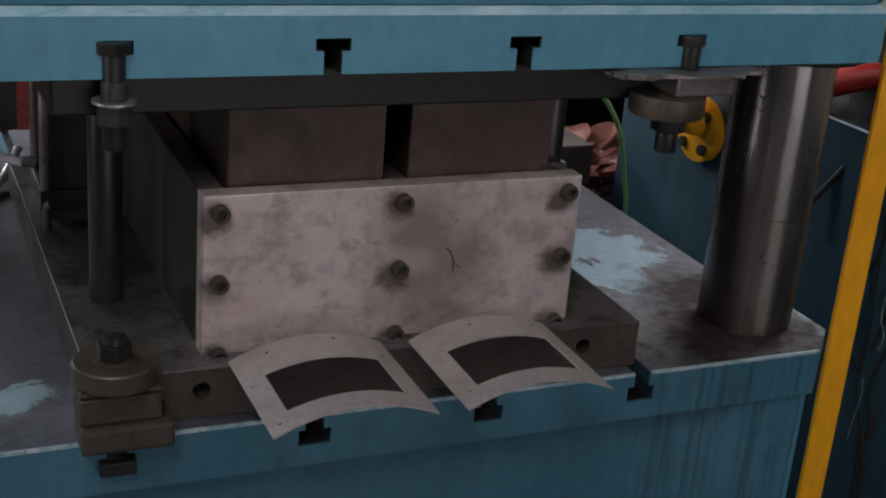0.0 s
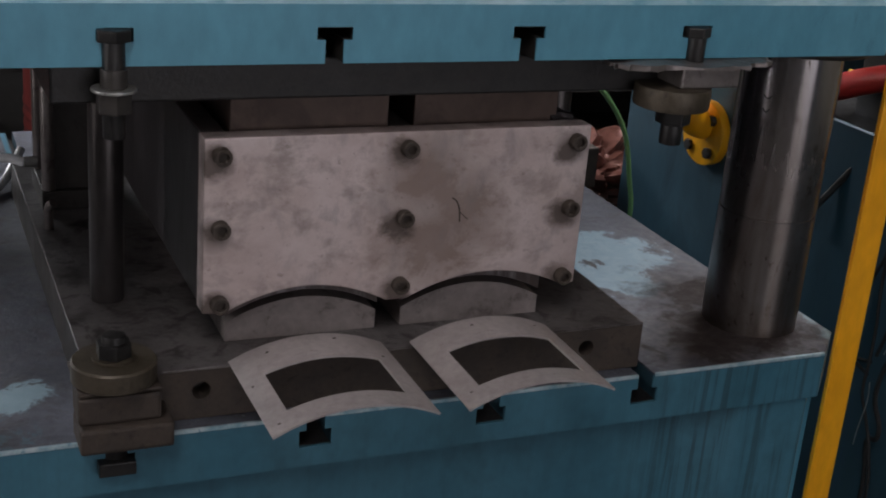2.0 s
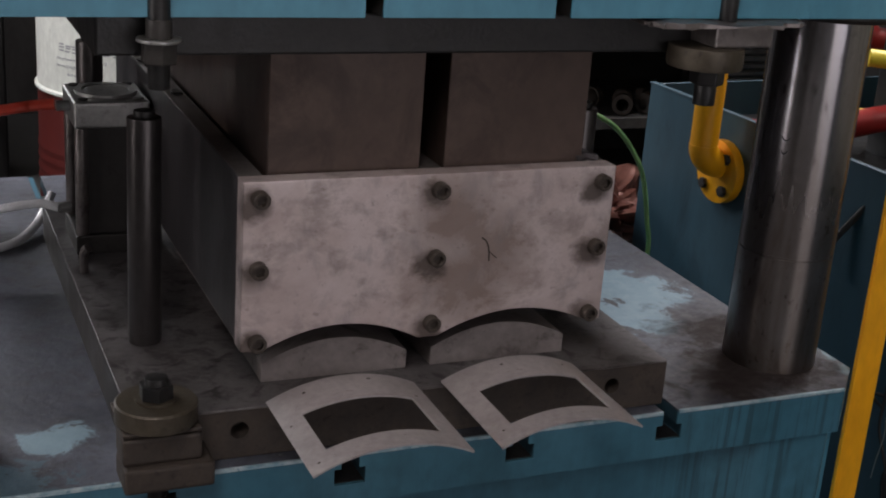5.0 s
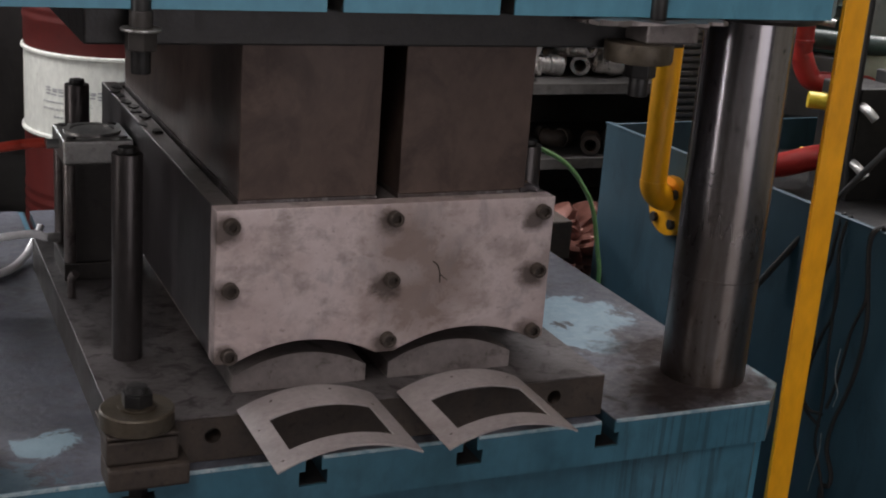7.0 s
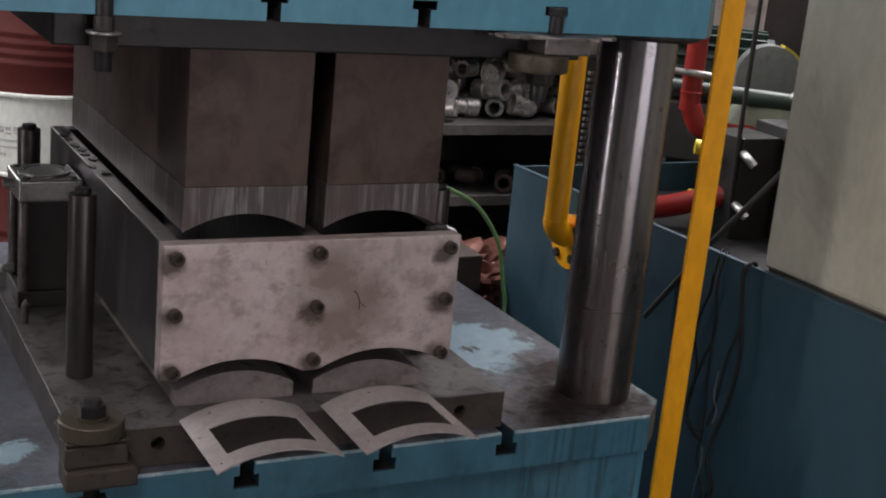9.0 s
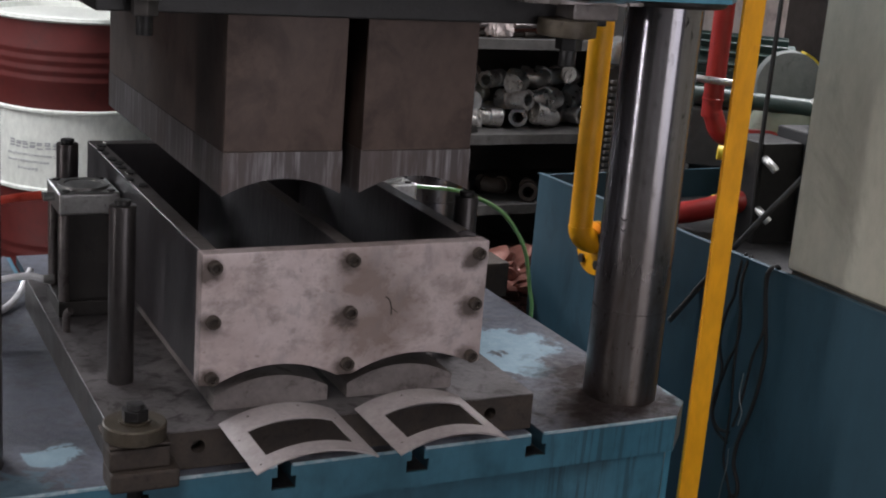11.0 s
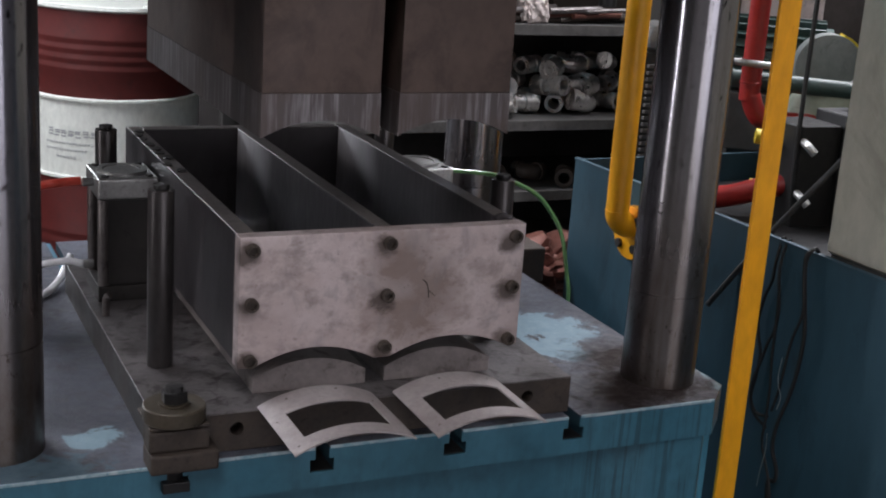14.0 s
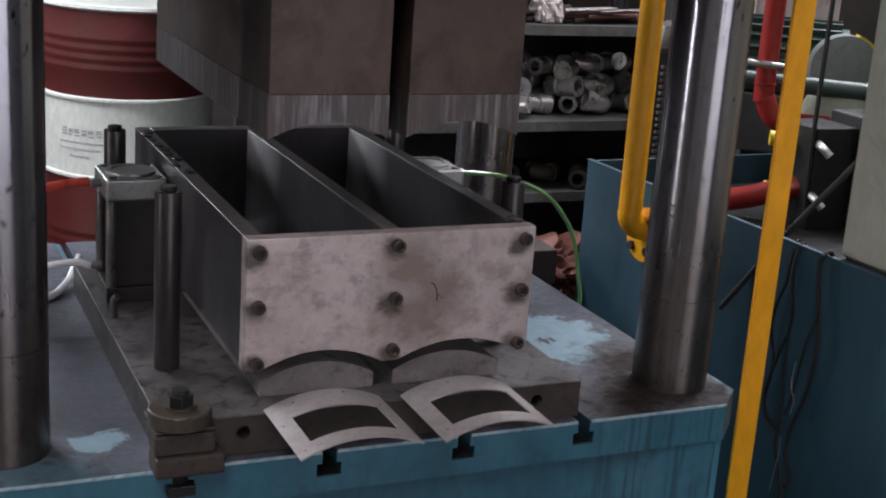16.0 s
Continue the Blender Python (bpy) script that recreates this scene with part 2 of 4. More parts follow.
CABLE = surface("black_cable_sheath", (0.0045, 0.0045, 0.005), (0.008, 0.008, 0.009), None, 30, 200, (0.65, 0.8))
RED_HOSE = surface("red_hose", (0.50, 0.05, 0.03), (0.58, 0.07, 0.04), None, 20, 100, (0.3, 0.4))
WHITE_HOSE = surface("white_hose", (0.62, 0.63, 0.65), (0.72, 0.73, 0.75), None, 20, 100, (0.25, 0.35))
PALE_GREY = surface("pale_grey_enamel", (0.42, 0.43, 0.43), (0.50, 0.51, 0.51), (0.26, 0.26, 0.26), 8, 60, (0.35, 0.5))
PINK = surface("pink_plaster_box", (0.50, 0.42, 0.40), (0.58, 0.50, 0.47), (0.3, 0.25, 0.24), 8, 60, (0.6, 0.8))
INK = surface("grey_ink", (0.28, 0.30, 0.32), (0.40, 0.41, 0.42), None, 60, 200, (0.6, 0.7))


def green_hose():
    m, nt, p = nodes_of("green_hose")
    p.inputs["Base Color"].default_value = (0.20, 0.42, 0.17, 1)
    p.inputs["Roughness"].default_value = 0.22
    p.inputs["Transmission Weight"].default_value = 0.25
    return m


GREEN_HOSE = green_hose()


def chrome():
    """Ground press column: vertical rub bands, fine scratches, pitting, brown oil low down."""
    m, nt, p = nodes_of("ground_column_steel")
    st = tex(nt, 75, 3, 0.6, (1, 1, 0.015))
    wide = tex(nt, 24, 2, 0.5, (1, 1, 0.02))
    sp = tex(nt, 110, 6, 0.7, (1, 1, 0.5))
    big = tex(nt, 16, 6, 0.7, (1, 1, 0.4), distort=0.4)
    col = mix(nt, ramp(nt, wide, [(0.38, grey(0)), (0.62, grey(1))]), (0.24, 0.225, 0.222), (0.33, 0.33, 0.375))
    col = mix(nt, scaled(nt, ramp(nt, st, [(0.42, grey(0)), (0.60, grey(1))]), 0.5), col, (0.38, 0.375, 0.40))
    col = mix(nt, 1.0, col, ramp(nt, sp, [(0.59, grey(1)), (0.66, grey(0.15))]), "MULTIPLY")
    co = nt.nodes.new("ShaderNodeTexCoord")
    sx = nt.nodes.new("ShaderNodeSeparateXYZ")
    nt.links.new(co.outputs["Object"], sx.inputs[0])
    low = ramp(nt, sx.outputs[2], [(0.66, grey(1)), (0.78, grey(0.85)), (0.92, grey(0.25)), (1.0, grey(0))])
    oil = mix(nt, 1.0, ramp(nt, big, [(0.30, grey(0.45)), (0.62, grey(1))]), low, "MULTIPLY")
    col = mix(nt, oil, col, (0.125, 0.098, 0.080))
    nt.links.new(col, p.inputs["Base Color"])
    dull = mix(nt, low, ramp(nt, st, [(0.25, grey(0.15)), (0.75, grey(0.26))]), grey(0.30))
    nt.links.new(dull, p.inputs["Roughness"])
    p.inputs["Metallic"].default_value = 0.92
    p.inputs["Anisotropic"].default_value = 0.75
    p.inputs["Anisotropic Rotation"].default_value = 0.25
    tg = nt.nodes.new("ShaderNodeTangent")
    tg.direction_type, tg.axis = "RADIAL", "Z"
    nt.links.new(tg.outputs[0], p.inputs["Tangent"])
    bump(nt, p, sp, 0.06, 0.001)
    return m


CHROME = chrome()


def bed_top():
    """Press bed: grey-black oily steel with specks, pale-blue paint left in patches, rust-brown sludge round the right column."""
    m, nt, p = nodes_of("oily_bed_top")
    n1 = tex(nt, 6, 7, 0.7, distort=0.4)
    n2 = tex(nt, 170, 5, 0.7)
    n3 = tex(nt, 24, 8, 0.72, distort=0.5)
    n4 = tex(nt, 70, 6, 0.7)
    # Tones kept bluish, taking in some of the sky's sheen.
    col = mix(nt, ramp(nt, n1, [(0.36, grey(0)), (0.64, grey(1))]), (0.039, 0.043, 0.057), (0.087, 0.095, 0.121))
    col = mix(nt, scaled(nt, ramp(nt, n3, [(0.50, grey(0)), (0.66, grey(1))]), 0.8), col, (0.024, 0.021, 0.021))
    col = mix(nt, scaled(nt, ramp(nt, n4, [(0.56, grey(0)), (0.68, grey(1))]), 0.5), col, (0.030, 0.026, 0.025))
    for places, rad, tone, amount in (([(0.345, 0.295, 0.631), (0.385, 0.262, 0.631), (0.345, 0.200, 0.631)], 0.060, (0.20, 0.31, 0.37), 0.8),
                                      ([(-0.318, 0.062, 0.631), (-0.335, 0.055, 0.631)], 0.026, (0.18, 0.28, 0.33), 0.8),
                                      ([(-0.42, 0.0, 0.631), (-0.38, -0.02, 0.631)], 0.05, (0.06, 0.14, 0.18), 0.5),
                                      ([(0.505, 0.0, 0.631), (0.51, 0.05, 0.631), (0.51, 0.10, 0.631)], 0.022, (0.17, 0.28, 0.32), 0.8)):
        col = mix(nt, scaled(nt, near(nt, places, rad, n3, 3.4, 6.0), amount), col, tone)
    sludge = near(nt, [(0.43, 0.02, 0.631), (0.39, 0.06, 0.631), (0.36, 0.02, 0.631), (0.42, 0.13, 0.631)], 0.095, n3, 2.8, 1.6)
    col = mix(nt, scaled(nt, sludge, 0.92), col, (0.026, 0.019, 0.017))
    col = mix(nt, scaled(nt, ramp(nt, n2, [(0.65, grey(0)), (0.71, grey(1))]), 0.8), col, (0.22, 0.22, 0.23))
    nt.links.new(col, p.inputs["Base Color"])
    nt.links.new(ramp(nt, n4, [(0.38, grey(0.62)), (0.62, grey(0.40))]), p.inputs["Roughness"])
    p.inputs["Metallic"].default_value = 0.0
    nt.links.new(ramp(nt, sludge, [(0.0, grey(0.48)), (1.0, grey(0.08))]), p.inputs["Specular IOR Level"])
    bump(nt, p, n4, 0.5)
    return m


BED_TOP = bed_top()


def scraped():
    """Punch skirt: vertical scoring over grey steel."""
    m, nt, p = nodes_of("scored_punch_skirt")
    st = tex(nt, 120, 4, 0.7, (1, 1, 0.05))
    n1 = tex(nt, 12, 5, 0.6)
    col = mix(nt, ramp(nt, st, [(0.46, grey(0)), (0.70, grey(1))]), (0.082, 0.070, 0.070), (0.27, 0.255, 0.268))
    col = mix(nt, ramp(nt, n1, [(0.38, grey(0.0)), (0.66, grey(0.8))]), col, (0.088, 0.066, 0.060))
    nt.links.new(col, p.inputs["Base Color"])
    p.inputs["Roughness"].default_value = 0.45
    p.inputs["Metallic"].default_value = 0.5
    bump(nt, p, st, 0.12, 0.001)
    return m


SKIRT = scraped()


def glowing(name, strength, tone):
    m, nt, p = nodes_of(name)
    p.inputs["Base Color"].default_value = (0.9, 0.9, 0.9, 1)
    p.inputs["Emission Color"].default_value = (*tone, 1)
    p.inputs["Emission Strength"].default_value = strength
    return m


TUBE_GLOW = glowing("lamp_tube_glow", 6.0, (0.85, 0.93, 1.0))


# ---------------------------------------------------------------- mesh helpers
def part(name, bm, material, parent=None, label="", smooth=False):
    me = bpy.data.meshes.new(name)
    bmesh.ops.recalc_face_normals(bm, faces=bm.faces)
    bm.to_mesh(me)
    bm.free()
    for f in me.polygons:
        f.use_smooth = smooth
    if smooth:
        me.set_sharp_from_angle(angle=radians(35))
    me.materials.append(material)
    ob = new(name, me)
    if parent:
        ob.parent = parent
    if label:
        ob["label"] = label
    return ob


def thing(name, label, category, group="", kind="", m=None):
    ob = new(name)
    ob.empty_display_size = 0.05
    if m is not None:
        ob.matrix_world = m
    return tagged(ob, label, category, group, kind)


def bevelled(bm, w, seg=2, angle=30):
    if w:
        es = [e for e in bm.edges if e.is_manifold and e.calc_face_angle(0) > radians(angle)]
        bmesh.ops.bevel(bm, geom=es, offset=w, segments=seg, affect="EDGES", profile=0.6)
    return bm


def bx(x0, x1, y0, y1, z0, z1, bev=0.0015, seg=2, bm=None):
    b = bmesh.new()
    bmesh.ops.create_cube(b, size=1, matrix=Matrix.Translation(((x0 + x1) / 2, (y0 + y1) / 2, (z0 + z1) / 2))
                          @ Matrix.Diagonal((x1 - x0, y1 - y0, z1 - z0, 1)))
    bevelled(b, bev, seg)
    return joined(bm, b) if bm else b


def joined(a, b):
    """Adds b's faces to a."""
    vs = {v: a.verts.new(v.co) for v in b.verts}
    for f in b.faces:
        a.faces.new([vs[v] for v in f.verts])
    b.free()
    return a


def cyl(r, z0, z1, at=(0, 0), n=40, bev=0.001, m=None, r2=None):
    b = bmesh.new()
    bmesh.ops.create_cone(b, cap_ends=True, segments=n, radius1=r, radius2=r if r2 is None else r2, depth=z1 - z0,
                          matrix=Matrix.Translation((at[0], at[1], (z0 + z1) / 2)))
    bevelled(b, bev, 2, 40)
    if m is not None:
        b.transform(m)
    return b


def prism(pts, z0, z1, bev=0.0):
    """Extrudes an outline in x, y from z0 to z1."""
    b = bmesh.new()
    f = b.faces.new([b.verts.new((x, y, z0)) for x, y in pts])
    r = bmesh.ops.extrude_face_region(b, geom=[f])
    bmesh.ops.translate(b, verts=[v for v in r["geom"] if isinstance(v, bmesh.types.BMVert)], vec=(0, 0, z1 - z0))
    return bevelled(b, bev)


def upright(pts, y0, y1, bev=0.0):
    """Extrudes an outline in x, z from y0 to y1."""
    b = bmesh.new()
    f = b.faces.new([b.verts.new((x, y0, z)) for x, z in pts])
    r = bmesh.ops.extrude_face_region(b, geom=[f])
    bmesh.ops.translate(b, verts=[v for v in r["geom"] if isinstance(v, bmesh.types.BMVert)], vec=(0, y1 - y0, 0))
    return bevelled(b, bev)


def lathe(profile, n=48, at=(0, 0, 0), closed=False):
    """Turns a profile of (radius, height) about z."""
    b = bmesh.new()
    rings = []
    for r, z in profile:
        if r < 1e-6:
            rings.append([b.verts.new((at[0], at[1], at[2] + z))])
        else:
            rings.append([b.verts.new((at[0] + r * math.cos(k * math.tau / n), at[1] + r * math.sin(k * math.tau / n), at[2] + z))
                          for k in range(n)])
    pairs = list(zip(rings, rings[1:])) + ([(rings[-1], rings[0])] if closed else [])
    for p, q in pairs:
        for k in range(n):
            j = (k + 1) % n
            if len(p) == 1:
                b.faces.new([p[0], q[k], q[j]])
            elif len(q) == 1:
                b.faces.new([p[k], p[j], q[0]])
            else:
                b.faces.new([p[k], p[j], q[j], q[k]])
    return b


def smooth_path(points, steps=8):
    """Catmull-Rom through the points."""
    ps = [Vector(p) for p in points]
    ps = [2 * ps[0] - ps[1], *ps, 2 * ps[-1] - ps[-2]]
    out = []
    for a, b, c, d in zip(ps, ps[1:], ps[2:], ps[3:]):
        for k in range(steps):
            t = k / steps
            out.append(0.5 * (2 * b + (c - a) * t + (2 * a - 5 * b + 4 * c - d) * t * t + (3 * b - a - 3 * c + d) * t ** 3))
    return out + [ps[-2]]


def tube(points, r, n=12, steps=8, straight=False):
    ps = [Vector(p) for p in points] if straight else smooth_path(points, steps)
    b = bmesh.new()
    up = Vector((0.3, 0.2, 0.9)).normalized()
    rings = []
    for k, p in enumerate(ps):
        d = (ps[min(k + 1, len(ps) - 1)] - ps[max(k - 1, 0)]).normalized()
        s = d.cross(up)
        s = s.normalized() if s.length > 1e-3 else d.orthogonal().normalized()
        up = s.cross(d).normalized()
        rings.append([b.verts.new(p + r * (math.cos(a * math.tau / n) * s + math.sin(a * math.tau / n) * up)) for a in range(n)])
    for p, q in zip(rings, rings[1:]):
        for k in range(n):
            b.faces.new([p[k], p[(k + 1) % n], q[(k + 1) % n], q[k]])
    b.faces.new(rings[0][::-1])
    b.faces.new(rings[-1])
    return b


def hexagon(r, z0, z1, at=(0, 0), bev=0.001):
    return cyl(r, z0, z1, at, 6, bev)


# ---------------------------------------------------------------- the hall
FZ = -0.13
FLOOR = tagged(part("floor", bx(-7, 8, -6, 7, FZ - 0.2, FZ, 0), CONCRETE), "dirty grey concrete workshop floor", "floor", kind="structure")
for nm, ext in (("wall_north", (-7.2, 8.2, 4.3, 4.5, FZ, 1.8)), ("wall_north_lintel", (-7.2, 8.2, 4.3, 4.5, 2.9, 5.2)), ("wall_north_west", (-7.2, -2.9, 4.3, 4.5, 1.8, 2.9)), ("wall_north_east", (-1.1, 8.2, 4.3, 4.5, 1.8, 2.9)), ("wall_south", (-7.2, -0.4, -5.2, -5.0, FZ, 5.2)), ("wall_south_east", (2.2, 8.2, -5.2, -5.0, FZ, 5.2)), ("wall_south_lintel", (-0.4, 2.2, -5.2, -5.0, 3.0, 5.2)),
                ("wall_west", (-6.2, -6.0, -5.0, -0.77, FZ, 5.2)), ("wall_west_north", (-6.2, -6.0, -0.43, 4.3, FZ, 5.2)), ("wall_west_sill", (-6.2, -6.0, -0.77, -0.43, FZ, 0.5)), ("wall_west_lintel", (-6.2, -6.0, -0.77, -0.43, 3.4, 5.2)), ("wall_east", (7.0, 7.2, -5.0, 4.3, FZ, 5.2))):
    # North and west walls toned dark for reflections, the unseen rest pale for bounce.
    tagged(part(nm, bx(*ext, 0), PLASTER if "north" in nm or "west" in nm else PALE_WALL), "plain plastered workshop wall, toned to balance the hall light", "wall", kind="structure")
tagged(part("ceiling", bx(-7.2, 8.2, -5.2, 6.2, 5.2, 5.4, 0), PALE_WALL), "unseen plain ceiling, toned to bounce lamp light", "ceiling", kind="structure")


# Unseen ceiling lamp added to light the press, with a fixture round it.
def added_lamp(x, y, z, length, width, power, turn=0.0, tone=(0.86, 0.93, 1.0)):
    lamp = thing("added_lamp", "unseen added hall lamp with white reflector housing", "lamp", "hall lamps", m=pose(x, y, z, 0, 0, turn))
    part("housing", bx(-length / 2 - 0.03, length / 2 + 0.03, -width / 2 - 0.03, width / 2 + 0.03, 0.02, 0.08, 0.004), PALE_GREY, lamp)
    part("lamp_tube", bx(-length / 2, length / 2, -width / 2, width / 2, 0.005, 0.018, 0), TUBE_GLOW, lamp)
    data = bpy.data.lights.new("added_light", "AREA")
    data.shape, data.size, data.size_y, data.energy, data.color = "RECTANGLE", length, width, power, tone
    light = new("added_light", data)
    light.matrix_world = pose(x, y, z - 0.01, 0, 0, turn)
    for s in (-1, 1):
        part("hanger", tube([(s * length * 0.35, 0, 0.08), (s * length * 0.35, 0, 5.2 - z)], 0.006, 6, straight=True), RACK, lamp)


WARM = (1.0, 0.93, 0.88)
added_lamp(-1.5, -2.3, 3.5, 3.0, 1.0, 21, 60, WARM)
added_lamp(-1.6, 2.2, 3.4, 1.8, 0.4, 118, 20)
added_lamp(2.2, 1.3, 3.4, 1.8, 0.4, 150, 90)


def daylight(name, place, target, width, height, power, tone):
    """Area lamp for sky light at an unseen opening of the hall."""
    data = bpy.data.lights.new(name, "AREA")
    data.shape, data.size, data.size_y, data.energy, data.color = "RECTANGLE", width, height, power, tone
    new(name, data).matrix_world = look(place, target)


# Unseen window and doorway, assumed from the streaks on the columns.
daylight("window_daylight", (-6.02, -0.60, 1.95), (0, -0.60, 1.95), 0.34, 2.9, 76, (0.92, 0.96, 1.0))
daylight("door_daylight", (0.9, -5.02, 1.43), (0.9, 0, 1.43), 2.6, 3.1, 32, (0.88, 0.91, 1.0))
# Unseen window added and shifted west to brighten the box and bed.
daylight("added_back_light", (-2.0, 4.28, 2.35), (-2.0, 0, 2.35), 1.8, 1.1, 90, (0.80, 0.92, 1.0))
# Glowing panes behind the unseen openings, there for reflections.
SKY_GLOW = glowing("sky_backdrop_glow", 0.3, (0.85, 0.92, 1.0))
tagged(part("window_1", bx(-6.12, -6.10, -0.77, -0.43, 0.5, 3.4, 0), SKY_GLOW), "unseen tall hall window, assumed from the streak on the columns", "window", kind="structure")
tagged(part("added_window", bx(-2.9, -1.1, 4.42, 4.44, 1.8, 2.9, 0), SKY_GLOW), "unseen hall window added to light the die box and bed", "window", kind="structure")
tagged(part("door_1", bx(-0.4, 2.2, -5.14, -5.12, FZ, 3.0, 0), SKY_GLOW), "unseen hall doorway, assumed as the source of front light", "doorway", kind="structure")




# ---------------------------------------------------------------- the press frame
BED = 0.631
SLOTS = (-0.2565, -0.0855, 0.0840, 0.2485)
COLS = ((0.432, 0.060), (-0.432, 0.060), (0.432, 0.680), (-0.432, 0.680))
RIGHT_END = [(0.462, -0.035), (0.503, 0.008), (0.503, 0.140), (0.474, 0.170), (0.474, 0.570), (0.503, 0.605), (0.503, 0.760), (0.462, 0.870)]
LEFT_END = [(-x, y) for x, y in reversed(RIGHT_END)]


def slotted_table(name, z0, zm, z1, wide_low, material, parent, label="", inside=None):
    """The ribs of a slotted table between its tee slots; wide_low: the slots' wide half lies below zm. Paint covers the
    front, the slot faces are toned dark for shade.
    """
    inside = inside or STEEL_DARK
    lo, hi = (0.0148, 0.0085) if wide_low else (0.0078, 0.0148)
    for p, q in zip(SLOTS, SLOTS[1:]):
        pts = [(p + lo, z0), (q - lo, z0), (q - lo, zm), (q - hi, zm), (q - hi, z1), (p + hi, z1), (p + hi, zm), (p + lo, zm)]
        rib = part(name, upright(pts, -0.035, -0.0325), material, parent, label)
        # Core behind the painted front, coloured dark as the recess looks in shade.
        part("rib_core", upright(pts, -0.0323, 0.870), inside, rib, "rib between the slots, toned dark for the slot shade")
    for half, za, zb in ((lo, z0, zm), (hi, zm, z1)):
        for end, sgn in ((RIGHT_END, 1), (LEFT_END, -1)):
            a = sgn * (SLOTS[3] + half + 0.002)
            ring = [(a, -0.035)] + end + [(a, 0.870)] if sgn > 0 else [(a, 0.870)] + end + [(a, -0.035)]
            rib = part(name, prism(ring, za, zb), material, parent, label)
            x0, x1 = sorted((sgn * (SLOTS[3] + half), a - sgn * 0.0002))
            part("rib_core", bx(x0, x1, -0.0323, 0.870, za, zb, 0), inside, rib)
            part("rib_face", bx(x0, x1, -0.035, -0.0325, za, zb, 0), material, rib)
    for x in SLOTS:
        zf = z0 + 0.0006 if wide_low else z1 - 0.0012
        part("slot_floor", bx(x - 0.0145, x + 0.0145, -0.0323, 0.869, zf, zf + 0.0006, 0), STEEL_BLACK, parent, "slot floor, toned dark for the slot shade")


press = thing("hydraulic_press", "blue four-column hydraulic press with oily slotted bed", "press")
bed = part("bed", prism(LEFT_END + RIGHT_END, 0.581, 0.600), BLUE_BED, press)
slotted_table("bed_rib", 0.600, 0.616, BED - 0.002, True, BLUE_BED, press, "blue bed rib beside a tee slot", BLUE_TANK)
for p, q in zip(SLOTS, SLOTS[1:]):
    part("bed_surface", bx(p + 0.0087, q - 0.0087, -0.0348, 0.870, BED - 0.0019, BED, 0), BED_TOP, press, "oily grey bed surface with pale-blue paint patches")
part("bed_surface", prism([(SLOTS[3] + 0.0087, -0.0348)] + RIGHT_END + [(SLOTS[3] + 0.0087, 0.870)], BED - 0.0019, BED), BED_TOP, press,
     "oily grey bed surface with pale-blue paint patches")
part("bed_surface", prism([(SLOTS[0] - 0.0087, 0.870)] + LEFT_END + [(SLOTS[0] - 0.0087, -0.0348)], BED - 0.0019, BED), BED_TOP, press,
     "oily grey bed surface with pale-blue paint patches")
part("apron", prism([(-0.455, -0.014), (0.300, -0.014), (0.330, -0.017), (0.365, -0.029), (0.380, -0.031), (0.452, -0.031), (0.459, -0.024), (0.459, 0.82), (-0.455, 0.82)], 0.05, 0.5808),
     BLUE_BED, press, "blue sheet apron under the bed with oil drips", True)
for s in (-1, 1):
    part("side_lug", bx(s * 0.479 - 0.02, s * 0.479 + 0.02, 0.01, 0.13, 0.40, 0.5805, 0.01), BLUE, press)
    part("foot", bx(s * 0.40 - 0.08, s * 0.40 + 0.08, 0.0, 0.80, FZ, 0.05, 0.004), BLUE, press)
part("worn_edge", bx(-0.460, SLOTS[0] - 0.0095, -0.0362, -0.0335, BED - 0.0026, BED + 0.0006, 0), BLUE_EDGE, press, "chipped pale paint edge")
for p, q in zip(SLOTS, (*SLOTS[1:], 0.470)):
    part("worn_edge", bx(p + 0.0095, q - 0.0095, -0.0362, -0.0335, BED - 0.0026, BED + 0.0006, 0), BLUE_EDGE, press, "chipped pale paint edge")
for x, y in COLS:
    r = 0.050
    col = part("column", lathe([(0, 0.60), (r, 0.60), (r, 0.758), (r - 0.0012, 0.7585), (r - 0.0012, 0.7605), (r, 0.761), (r, 2.35), (0, 2.35)],
                               72, (x, y, 0)), CHROME, press, "ground steel column with a turned groove", True)
    part("column_nut", lathe([(0.051, 2.26), (0.085, 2.26), (0.085, 2.33), (0.051, 2.33)], 32, (x, y, 0)), STEEL_DARK, press)
for dz, w in ((0.0, 0.010), (-0.014, 0.007)):
    pts = []
    for k in range(7):
        a = math.radians(211 + (k - 3) * w * 190)
        pts.append((0.432 + 0.0497 * math.cos(a), 0.060 + 0.0497 * math.sin(a), 0.888 + dz - 0.004 * (1 - ((k - 3) / 3) ** 2)))
    part("chip_mark", tube(pts, 0.0009, 6, 2), STEEL_BLACK, press, "small dark chip in the column")
part("crown", bx(-0.53, 0.53, -0.04, 0.85, 1.95, 2.26, 0.01), BLUE, press, "blue top crown of the press")
part("main_cylinder", cyl(0.17, 1.85, 2.55, (0, 0.40), 48, 0.004), BLUE, press, "blue main cylinder", True)


# ---------------------------------------------------------------- the moving slide and upper die, drawn at the bottom of the stroke
def at_rest(name, label, category, group=""):
    return thing(name, label, category, group)


RB = 0.9350
slide = at_rest("press_slide", "blue press slide with tee slots and a pale front chamfer", "press slide")
slotted_table("slotted_face", RB, RB + 0.0185, RB + 0.029, False, BLUE, slide)
ring = LEFT_END + RIGHT_END
tp = prism(ring, RB + 0.029, RB + 0.047)
part("slide_plate", tp, BLUE, slide)
ch = prism(ring, RB + 0.047, RB + 0.0535)
